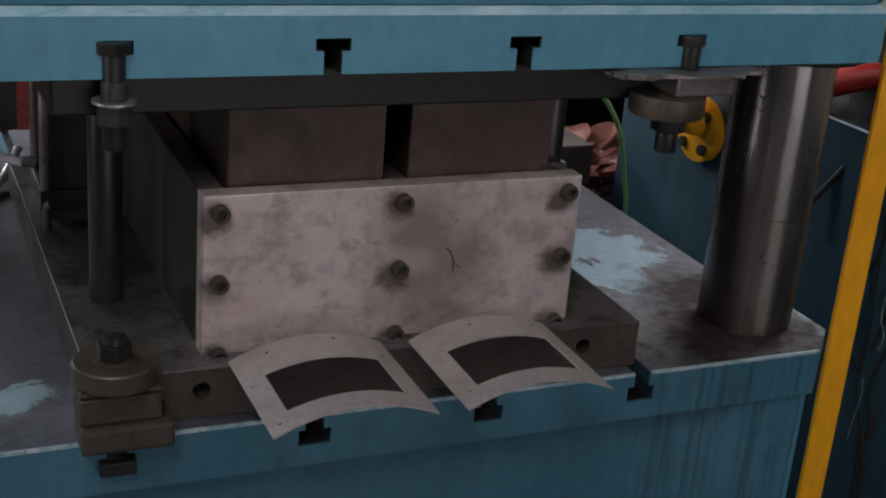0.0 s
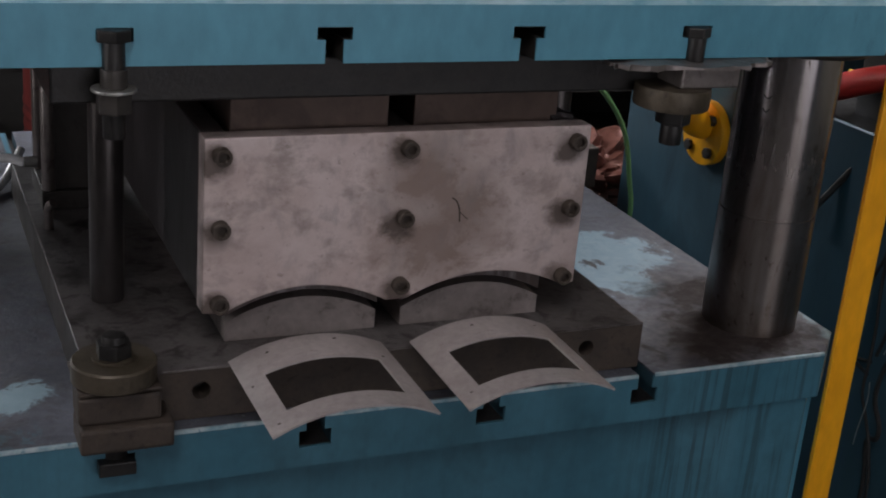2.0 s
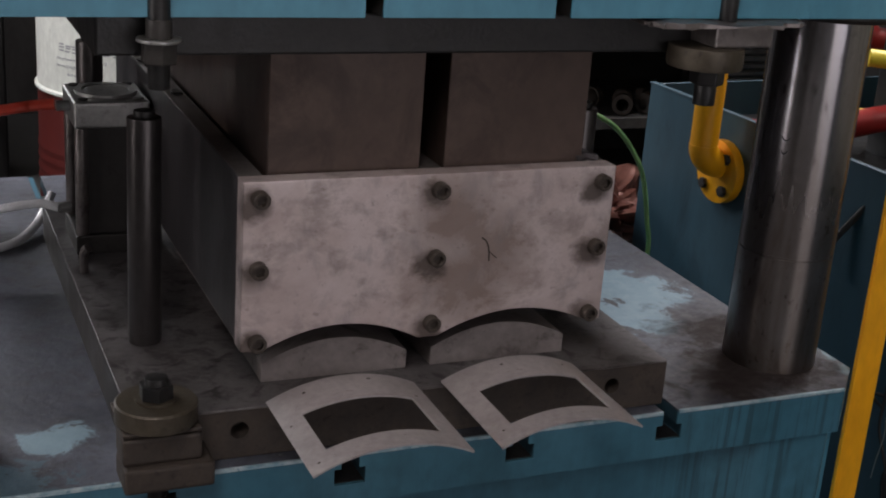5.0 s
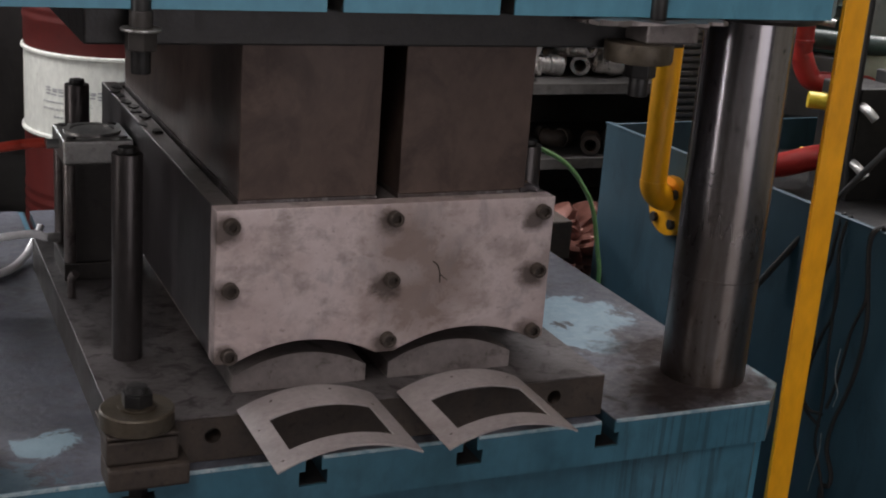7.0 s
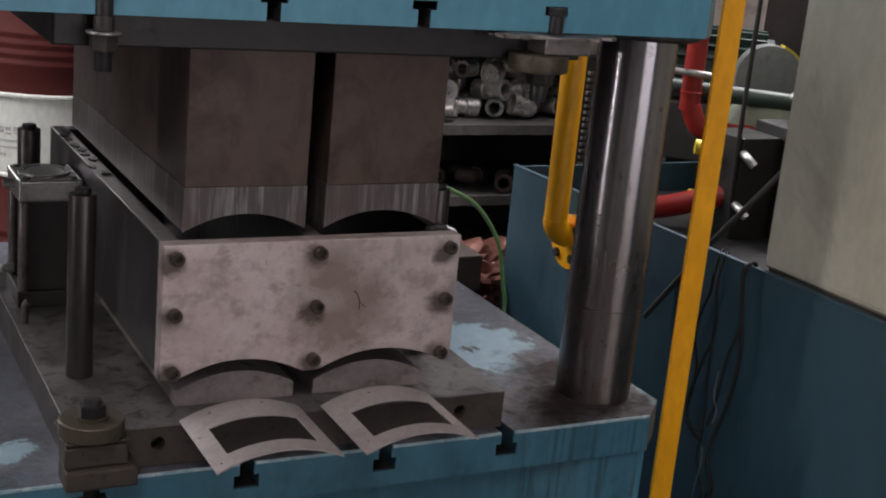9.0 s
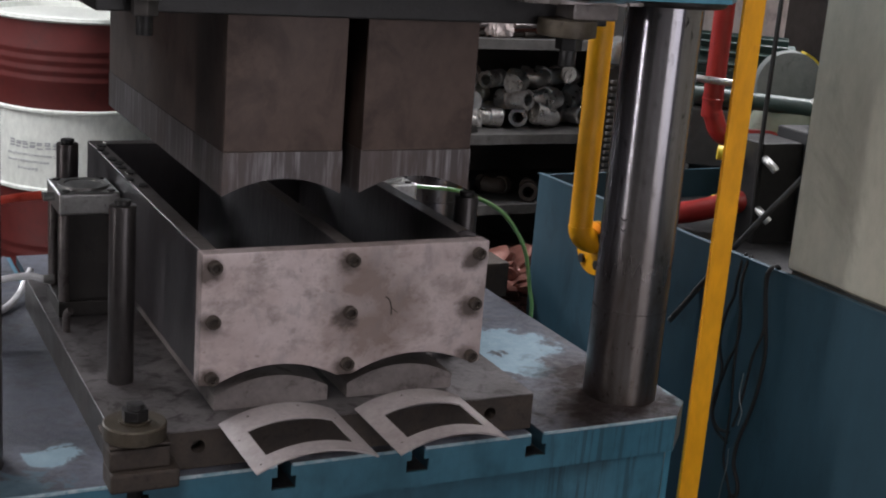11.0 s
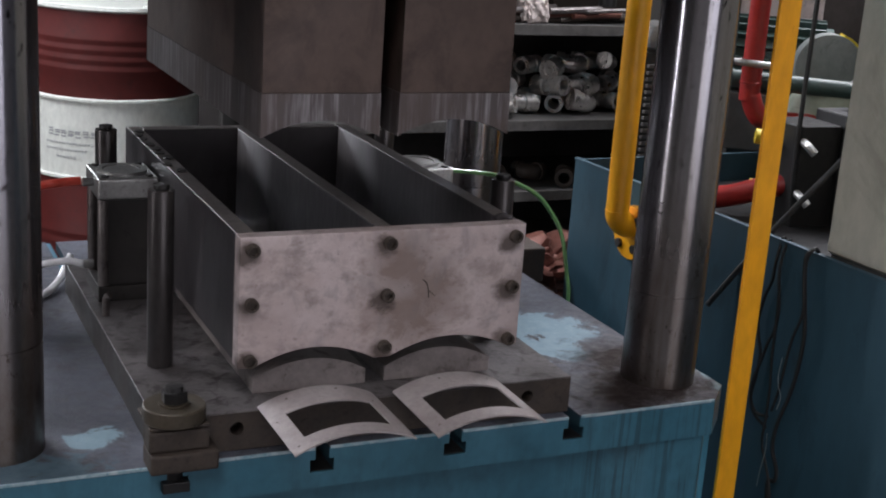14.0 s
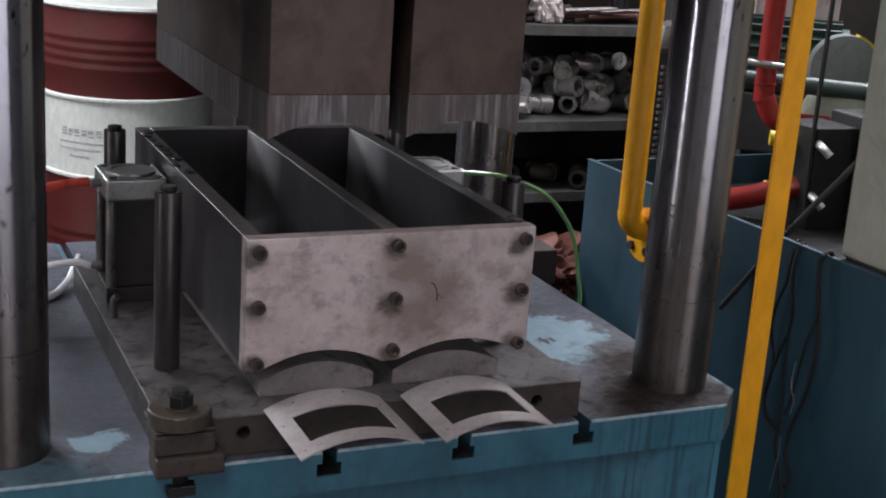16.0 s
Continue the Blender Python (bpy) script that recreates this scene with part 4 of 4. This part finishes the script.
part("housing", mb, GREEN_MACHINE, motor, "", True)
for k in range(20):
    a = k * math.tau / 20
    fb = bx(-0.14, 0.14, -0.003, 0.003, 0.08, 0.105, 0.0008, 1)
    fb.transform(MO @ Matrix.Rotation(a, 4, "X"))
    part("fin", fb, GREEN_MACHINE, motor)
fb = bx(-0.12, 0.12, -0.10, 0.10, -0.24, -0.09, 0.004)
fb.transform(MO)
part("mount", fb, RACK, motor)

wheel = thing("coupling_guard", "pale grey round guard with a yellow edge band", "guard")
WM = Matrix.Translation((1.315, 0.83, 0.940)) @ Matrix.Rotation(radians(-28), 4, "Z") @ Matrix.Rotation(radians(90), 4, "X")
wb = cyl(0.070, -0.02, 0.02, (0, 0), 48, 0.003)
wb.transform(WM)
part("disc", wb, GREEN_GREY, wheel, "", True)
wb = prism([(r * math.cos(a), r * math.sin(a)) for r, span in ((0.0703, range(13)), (0.0745, range(12, -1, -1))) for a in [radians(12 + 5 * k) for k in span]], -0.021, 0.021)
wb.transform(WM)
part("edge_band", wb, BRASS, wheel, "yellow edge band", True)
part("stand", bx(1.28, 1.34, 0.81, 0.85, TZ - 0.06, 0.90, 0.003), GREEN_MACHINE, wheel)
bench = thing("green_pipe_run", "dark green horizontal pipe with steel fittings", "pipe")
part("pipe", tube([(1.02, 0.76, 0.93), (1.32, 0.52, 0.925), (1.5, 0.38, 0.92)], 0.017, 14), GREEN_MACHINE, bench, "", True)
part("bright_pipe", tube([(0.985, 0.725, 0.968), (1.03, 0.69, 0.966), (1.06, 0.665, 0.964)], 0.007, 12), ALU, bench, "bright steel pipe", True)
part("elbow_fitting", tube([(1.16, 0.57, 0.94), (1.19, 0.55, 0.975), (1.20, 0.54, 0.99)], 0.013, 12), ALU, bench, "", True)
drumlet = thing("accumulator", "pale green rounded pressure vessel", "vessel")
part("shell", lathe([(0, 0.692), (0.07, 0.692), (0.085, 0.72), (0.09, 0.82), (0.088, 0.89), (0.07, 0.925), (0, 0.935)], 36, (1.22, 0.685, 0)), PALE_GREEN, drumlet, "", True)
strut = thing("hydraulic_hose", "black braided hose running to the cabinet", "hose", "black hoses")
part("hose", tube([(0.741, 0.375, 0.608), (0.802, 0.3, 0.762), (0.874, 0.265, 0.867), (0.914, 0.262, 0.913)], 0.0048, 10), RUBBER, strut, "", True)
cable2 = thing("hanging_cable", "black cable hanging in front of the pump unit", "cable", "hanging cables")
part("cable", tube([(1.005, 0.52, 1.9), (1.005, 0.52, 1.3), (1.005, 0.52, 0.841), (1.014, 0.52, 0.702)], 0.0045, 8), RUBBER, cable2, "", True)
ca = thing("hanging_cable", "thin black cable hanging against the blue tank", "cable", "hanging cables")
part("cable", tube([(0.800, 0.257, 0.700), (0.784, 0.257, 0.7565), (0.766, 0.247, 0.719), (0.766, 0.249, 0.69), (0.766, 0.262, 0.658), (0.766, 0.27, 0.617), (0.766, 0.264, 0.59), (0.766, 0.254, 0.565), (0.766, 0.256, 0.525), (0.766, 0.262, 0.484), (0.766, 0.248, 0.46), (0.766, 0.216, 0.449)], 0.0026, 8, 6), CABLE, ca, "", True)
ca = thing("hanging_cable", "thin black cable hanging against the blue tank", "cable", "hanging cables")
part("cable", tube([(0.800, 0.243, 0.700), (0.784, 0.243, 0.7565), (0.762, 0.231, 0.715), (0.762, 0.22, 0.653), (0.762, 0.223, 0.615), (0.762, 0.235, 0.587), (0.762, 0.245, 0.554), (0.762, 0.258, 0.515), (0.762, 0.256, 0.482), (0.762, 0.238, 0.466), (0.762, 0.21, 0.471)], 0.0026, 8, 6), CABLE, ca, "", True)
ca = thing("hanging_cable", "thin black cable hanging against the blue tank", "cable", "hanging cables")
part("cable", tube([(0.758, 0.22, 0.682), (0.758, 0.217, 0.626), (0.758, 0.215, 0.571), (0.758, 0.21, 0.525), (0.758, 0.209, 0.477), (0.758, 0.21, 0.428), (0.758, 0.194, 0.396), (0.758, 0.176, 0.355), (0.758, 0.166, 0.28), (0.758, 0.196, 0.1), (0.748, 0.176, -0.126)], 0.0024, 8, 6), CABLE, ca, "", True)
ca = thing("hanging_cable", "thick black cable looping against the blue tank", "cable", "hanging cables")
part("cable", tube([(0.800, 0.175, 0.700), (0.784, 0.175, 0.7565), (0.766, 0.173, 0.755), (0.766, 0.178, 0.73), (0.766, 0.166, 0.671), (0.766, 0.158, 0.628), (0.766, 0.161, 0.571), (0.766, 0.172, 0.52), (0.766, 0.19, 0.465), (0.766, 0.193, 0.424), (0.766, 0.176, 0.393), (0.766, 0.177, 0.373), (0.766, 0.193, 0.359), (0.766, 0.183, 0.28), (0.766, 0.213, 0.1), (0.756, 0.193, -0.126)], 0.0034, 8, 6), CABLE, ca, "", True)
ca = thing("hanging_cable", "thin black cable looping against the blue tank", "cable", "hanging cables")
part("cable", tube([(0.800, 0.176, 0.700), (0.784, 0.176, 0.7565), (0.76, 0.173, 0.752), (0.76, 0.171, 0.715), (0.76, 0.162, 0.664), (0.76, 0.178, 0.612), (0.76, 0.185, 0.563), (0.76, 0.192, 0.518), (0.76, 0.201, 0.485)], 0.0024, 8, 6), CABLE, ca, "", True)
ca = thing("hanging_cable", "short thin pale strand among the black cables", "cable", "hanging cables")
part("cable", tube([(0.754, 0.186, 0.582), (0.754, 0.189, 0.553), (0.754, 0.186, 0.535), (0.754, 0.177, 0.519), (0.754, 0.182, 0.496)], 0.0008, 8, 6), ALU, ca, "", True)
ca = thing("hanging_cable", "short thin pale strand among the black cables", "cable", "hanging cables")
part("cable", tube([(0.754, 0.196, 0.449), (0.754, 0.194, 0.421), (0.754, 0.2, 0.383), (0.754, 0.203, 0.354)], 0.0008, 8, 6), ALU, ca, "", True)

# hoses of the lift cylinders
hs = thing("air_hose", "red plastic air hose to the lift cylinder", "hose", "air hoses")
part("hose", tube([(-0.276, 0.445, 0.839), (-0.30, 0.45, 0.836), (-0.335, 0.455, 0.830), (-0.48, 0.52, 0.79), (-0.60, 0.62, 0.70)], 0.0062, 10), RED_HOSE, hs, "", True)
hs = thing("air_hose", "white plastic air hose curling over the bed", "hose", "air hoses")
part("hose", tube([(-0.276, 0.432, 0.724), (-0.30, 0.44, 0.727), (-0.36, 0.45, 0.715), (-0.42, 0.44, 0.70), (-0.56, 0.42, 0.68)], 0.0052, 10), WHITE_HOSE, hs, "", True)
hs = thing("air_hose", "white plastic hose looping down beside the die base", "hose", "air hoses")
part("hose", tube([(-0.256, 0.665, 0.668), (-0.268, 0.648, 0.652), (-0.284, 0.615, 0.641), (-0.318, 0.565, 0.637), (-0.40, 0.52, 0.637), (-0.50, 0.50, 0.637)], 0.0055, 10), WHITE_HOSE, hs, "", True)
hs = thing("air_hose", "green plastic air hose curving down behind the die", "hose", "air hoses")
part("hose", tube([(0.276, 0.432, 0.840), (0.346, 0.435, 0.831), (0.389, 0.44, 0.816), (0.432, 0.44, 0.794), (0.464, 0.44, 0.76), (0.486, 0.44, 0.721), (0.5, 0.44, 0.662), (0.508, 0.44, 0.613), (0.497, 0.44, 0.52)], 0.0034, 10), GREEN_HOSE, hs, "", True)
wire = thing("wire_bundle", "tangled red and grey wires behind the bed", "cable")
for k in range(4):
    part("wire", tube([(-0.60, 0.90, 0.72 + 0.01 * k), (-0.46, 0.88, 0.71 - 0.012 * k), (-0.38, 0.87 + 0.01 * k, 0.675), (-0.33, 0.86, 0.655 - 0.01 * k), (-0.29, 0.87, 0.60)], 0.004, 8), RED_HOSE if k == 0 else STEEL_MID, wire, "", True)
part("clip", bx(-0.60, -0.28, 0.845, 0.86, 0.56, 0.63, 0.002), RACK, wire)


# ---------------------------------------------------------------- drum and rack behind
def oil_drum(x, y):
    d = thing("oil_drum", "red oil drum with a white printed band", "drum", m=pose(x, y, FZ))
    r = 0.276

    def band(z0, z1, ribs):
        pr = [(r, z0)]
        for z in ribs:
            pr += [(r, z - 0.012), (r + 0.003, z - 0.004), (r + 0.003, z + 0.004), (r, z + 0.012)]
        return lathe(pr + [(r, z1)], 72)
    part("lower_band", band(0.02, 0.408, (0.12, 0.155, 0.19, 0.225)), DRUM_RED, d, "maroon lower band", True)
    mid = part("middle_band", band(0.408, 0.657, ()), DRUM_WHITE, d, "white middle band", True)
    part("hoop", lathe([(r, 0.400), (r + 0.008, 0.404), (r + 0.008, 0.411), (r, 0.415)], 72), DRUM_WHITE, d, "", True)
    part("hoop", lathe([(r, 0.649), (r + 0.008, 0.653), (r + 0.008, 0.660), (r, 0.664)], 72), DRUM_WHITE, d, "", True)
    part("upper_band", band(0.657, 0.935, (0.752, 0.783, 0.814, 0.845)), DRUM_RED, d, "maroon ribbed upper band", True)
    # Lid given the white so overhead light shows in its colour.
    part("lid", lathe([(0, 0.928), (r - 0.012, 0.928), (r - 0.010, 0.942), (r - 0.004, 0.948), (r + 0.006, 0.946), (r + 0.008, 0.936), (r, 0.930)], 72), DRUM_WHITE, d, "drum lid toned pale for the light from above", True)
    part("bung", cyl(0.03, 0.928, 0.940, (0.10, -0.12), 20, 0.003), DRUM_WHITE, d, "", True)
    part("bottom", cyl(r, 0.0, 0.02, (0, 0), 72, 0.004), DRUM_RED, d, "", True)
    rnd = random.Random(5)
    for row, (z, h, n, w) in enumerate(((0.548, 0.024, 8, 0.020), (0.518, 0.011, 17, 0.008), (0.497, 0.011, 15, 0.008), (0.474, 0.012, 6, 0.010))):
        a = -150 + (8 if row == 3 else 0)
        for k in range(n):
            a += math.degrees(w * 1.25 / r)
            for q in range(3 if row == 0 else 2):
                bar = bx(-w * 0.42, w * 0.42, -0.0012, 0.0012, -h * 0.09, h * 0.09, 0)
                bar.transform(Matrix.Rotation(radians(a + 90), 4, "Z") @ Matrix.Translation((rnd.uniform(-0.1, 0.1) * w, -r, z + (q - 1) * h * 0.36 + rnd.uniform(-0.1, 0.1) * h)))
                part("print_bar", bar, INK, mid)
    return d


oil_drum(0.262, 3.03)

rack = thing("storage_rack", "dark steel storage rack filled with parts", "rack")
RY0, RY1 = 2.20, 2.70
for z in (0.10, 0.335, 0.560, 0.855, 1.20):
    part("shelf", bx(0.55, 3.2, RY0, RY1, z - 0.022, z, 0.002), RACK, rack)
    part("shelf_lip", bx(0.55, 3.2, RY0 - 0.004, RY0 - 0.0005, z - 0.030, z + 0.002, 0.001), RACK_LIP, rack, "worn grey shelf edge")
for x in (0.55, 2.05, 3.2):
    for y in (RY0 + 0.02, RY1 - 0.02):
        part("upright", bx(x - 0.02, x + 0.02, y - 0.015, y + 0.015, FZ, 1.75, 0.002), RACK, rack)
part("back_panel", bx(0.53, 3.22, RY1 + 0.001, RY1 + 0.006, FZ, 1.75, 0), RACK, rack)


def fitting(x, y, z, r, l, turn, tilt, kind, metal=None):
    metal = metal or FITTING
    f = thing("pipe_fitting", "forged steel pipe fitting lying on the rack shelf", "pipe fitting", "pipe fittings", m=pose(x, y, z, 0, tilt, turn))
    if kind == "elbow":
        part("bend", tube([(-l / 2, 0, 0), (-l * 0.15, 0, 0), (0, 0.01, 0), (l * 0.08, l * 0.2, 0), (l * 0.08, l * 0.45, 0)], r * 0.86, 14, 5), metal, f, "", True)
        e = lathe([(r * 0.5, 0), (r, 0), (r, r * 0.7), (r * 0.5, r * 0.7)], 18, closed=True)
        e.transform(Matrix.Translation((-l / 2 - 0.004, 0, 0)) @ Matrix.Rotation(radians(90), 4, "Y"))
        part("socket", e, metal, f, "", True)
        e = lathe([(r * 0.5, 0), (r, 0), (r, r * 0.7), (r * 0.5, r * 0.7)], 18, closed=True)
        e.transform(Matrix.Translation((l * 0.08, l * 0.45 + 0.004, 0)) @ Matrix.Rotation(radians(90), 4, "X"))
        part("socket", e, metal, f, "", True)
    else:
        e = lathe([(r * 0.62, -l / 2), (r, -l / 2), (r, -l * 0.12), (r * 0.86, -l * 0.08), (r * 0.86, l * 0.08), (r, l * 0.12), (r, l / 2), (r * 0.62, l / 2)], 20, closed=True)
        e.transform(Matrix.Rotation(radians(90), 4, "Y"))
        part("sleeve", e, metal, f, "", True)


rnd = random.Random(11)
for lay in range(3):
    for k in range(13 - 2 * lay):
        r = rnd.uniform(0.028, 0.036)
        fitting(1.05 + 0.085 * k + 0.03 * lay + rnd.uniform(-0.015, 0.015), 2.27 + rnd.uniform(0, 0.12) + 0.03 * lay, 0.560 + 0.035 + lay * 0.056, r, rnd.uniform(0.085, 0.13),
                rnd.uniform(-80, 80), rnd.uniform(-14, 14), "elbow" if rnd.random() < 0.45 else "sleeve")
for k in range(9):
    fitting(0.95 + 0.1 * k, 2.3 + rnd.uniform(-0.04, 0.1), 0.335 + 0.034, 0.030, 0.10, rnd.uniform(-80, 80), 0, "elbow" if k % 2 else "sleeve", STEEL_RUST)


def sack(name, label, cat, x, y, z, sx, sy, sz, material, seed, turn=0, crumple=0.1):
    b = bmesh.new()
    bmesh.ops.create_icosphere(b, subdivisions=5 if crumple > 0.1 else 3, radius=1)
    for v in b.verts:
        n = noise.noise(v.co * 1.7 + Vector((seed, 0, 0))) * 0.28 + noise.noise(v.co * 4 + Vector((0, seed, 0))) * 0.1
        if crumple > 0.1:
            n += crumple * (abs(noise.noise(v.co * 3.1 + Vector((seed, seed, 0)))) - abs(noise.noise(v.co * 6.3 + Vector((0, 3, seed)))) * 0.6)
        c = v.co * (1 + n)
        v.co = (math.copysign(abs(c.x) ** 0.75, c.x) * sx, math.copysign(abs(c.y) ** 0.75, c.y) * sy, max(math.copysign(abs(c.z) ** 0.8, c.z), -0.72) * sz)
    ob = part(name, b, material, smooth=True)
    ob.matrix_world = pose(x, y, z + 0.72 * sz, 0, 0, turn)
    return tagged(ob, label, cat)


sack("plastic_bag", "crumpled clear plastic bag on the rack shelf", "bag", 1.385, 2.27, 0.856, 0.045, 0.045, 0.050, PINK, 4, crumple=0.3)
for k in range(7):
    rod = thing("steel_bar", "rough short steel bar lying on the rack shelf", "bar", "steel bars")
    x = 1.30 + 0.10 * k
    part("bar", tube([(x, 2.25 + 0.015 * k, 0.856 + 0.014), (x + 0.22, 2.32 - 0.01 * k, 0.856 + 0.018 + 0.004 * (k % 3))], 0.013, 10, straight=True), FITTING if k % 3 else STEEL_RUST, rod, "", True)
rnd = random.Random(29)
for k in range(9):
    rod = thing("steel_bar", "rusty brown steel bar lying in a heap on the rack shelf", "bar", "steel bars")
    x = 1.311 + 0.042 * k
    z = 0.856 + 0.010 + 0.014 * (k % 3)
    part("bar", tube([(x - 0.09, 2.225 + rnd.uniform(0, 0.05), z), (x + rnd.uniform(0.06, 0.13), 2.235 + rnd.uniform(0, 0.06), z + rnd.uniform(0, 0.02))], rnd.uniform(0.007, 0.011), 8, straight=True),
         (STEEL_RUST, SALMON, STEEL_MID)[k % 3], rod, "", True)
for k in range(3):
    cr = thing("parts_crate", "dark steel parts crate on the rack", "crate", "parts crates")
    x = 1.16 + 0.36 * k
    part("crate", bx(x, x + 0.30, 2.38, 2.64, 0.857, 0.857 + 0.12 + 0.03 * k, 0.006), STEEL_RUST if k % 2 else RACK, cr)
# Simple dark block for vague machinery, added to keep this corner dark.
idle = thing("machine_block", "plain dark block for vague machinery behind the red drum", "machine")
part("body", bx(-1.30, -0.075, 3.35, 4.10, FZ, 0.72, 0.02, 3), STEEL_BLACK, idle)
part("head", bx(-1.10, -0.075, 3.50, 4.10, 0.7205, 1.25, 0.03, 3), STEEL_BLACK, idle)
hub = cyl(0.055, 0, 0.05, (0, 0), 28, 0.004)
hub.transform(Matrix.Translation((-0.16, 3.3495, 0.10)) @ Matrix.Rotation(radians(90), 4, "X"))
part("hub", hub, RACK, idle, "round dark hub", True)
# low clutter between tank and rack
crate = thing("low_stand", "low grey steel stand behind the tank", "stand")
part("top", bx(0.68, 0.98, 1.08, 1.36, 0.30, 0.32, 0.003), RACK_LIP, crate)
for lx in (0.70, 0.96):
    for ly in (1.10, 1.34):
        part("leg", bx(lx - 0.015, lx + 0.015, ly - 0.015, ly + 0.015, FZ, 0.30, 0.002), RACK_LIP, crate)
sack("scrap_bag", "copper-brown crumpled bag of scrap on a low stand", "bag", 0.83, 1.20, 0.321, 0.135, 0.12, 0.088, SALMON, 7, crumple=0.8)
sack("scrap_bag", "dark copper-brown crumpled bag leaning on another", "bag", 0.735, 1.13, 0.321, 0.05, 0.045, 0.06, STEEL_RUST, 3, crumple=0.6)
sack("plastic_bag", "small white plastic bag on scrap", "bag", 0.655, 0.94, 0.572, 0.019, 0.016, 0.022, WHITE_HOSE, 9, crumple=0.5)
tray = thing("scrap_tray", "low steel tray with offcuts behind the bed", "tray")
part("tray", bx(0.48, 0.70, 0.86, 1.06, 0.50, 0.572, 0.004), STEEL_RUST, tray)
part("legs", bx(0.50, 0.68, 0.88, 1.04, FZ, 0.50, 0.004), RACK, tray)
louvre = thing("louvred_unit", "dark louvred cooler unit behind the tank", "cooler")
part("body", bx(1.062, 1.24, 1.13, 1.165, FZ, 0.925, 0.004), RACK, louvre)
for k in range(28):
    part("louvre", bx(1.068, 1.23, 1.120, 1.1295, 0.50 + 0.0145 * k, 0.50 + 0.0145 * k + 0.0075, 0.001), STEEL_MID, louvre)
jar = thing("lamp_head", "silver round lamp head behind the column", "lamp head")
part("head", lathe([(0, -0.03), (0.03, -0.02), (0.036, 0.0), (0.03, 0.03), (0, 0.04)], 24, (1.09, 1.15, 0.956)), ALU, jar, "", True)
part("stem", cyl(0.012, 0.925, 0.935, (1.09, 1.15), 12), STEEL_DARK, jar)
pinkbox = thing("junction_box", "pale pinkish metal junction box behind the pipes", "box")
part("box", bx(1.28, 1.52, 1.10, 1.35, 0.95, 1.6, 0.01), PINK, pinkbox)
part("stand", bx(1.32, 1.48, 1.14, 1.31, FZ, 0.95, 0.004), RACK, pinkbox)
bench2 = thing("work_bench", "dark workbench with clutter behind the tank", "bench")
part("top", bx(1.60, 3.0, 0.6, 2.0, 1.10, 1.14, 0.004), RACK_LIP, bench2)
part("body", bx(1.62, 2.98, 0.62, 1.98, FZ, 1.10, 0.004), RACK, bench2)


# ---------------------------------------------------------------- movement
STROKE = [(0, 0), (1.70, 0), (2.0, 0.0070), (2.5, 0.0195), (3.0, 0.0325), (3.5, 0.0457), (4.0, 0.0585), (6.5, 0.1200), (7.0, 0.1305), (7.5, 0.1430),
          (8.0, 0.1560), (8.5, 0.1710), (11.0, 0.2365), (11.5, 0.2500), (12.0, 0.2640), (12.5, 0.2770), (12.75, 0.2825), (13.0, 0.2835), (16.0, 0.2835)]
LIFT = [(0, -0.051), (1.80, -0.051), (1.885, -0.051), (1.91, -0.047), (1.975, -0.006), (2.0, -0.003), (2.1, -0.001), (2.3, -0.001), (2.6, 0), (16.0, 0)]


def motions():
    for ob in (slide, upper, *clamps):
        walk(ob, [(t, pose(0, 0, d)) for t, d in STROKE])
    walk(box, [(t, pose(0, 0, d)) for t, d in LIFT])


motions()
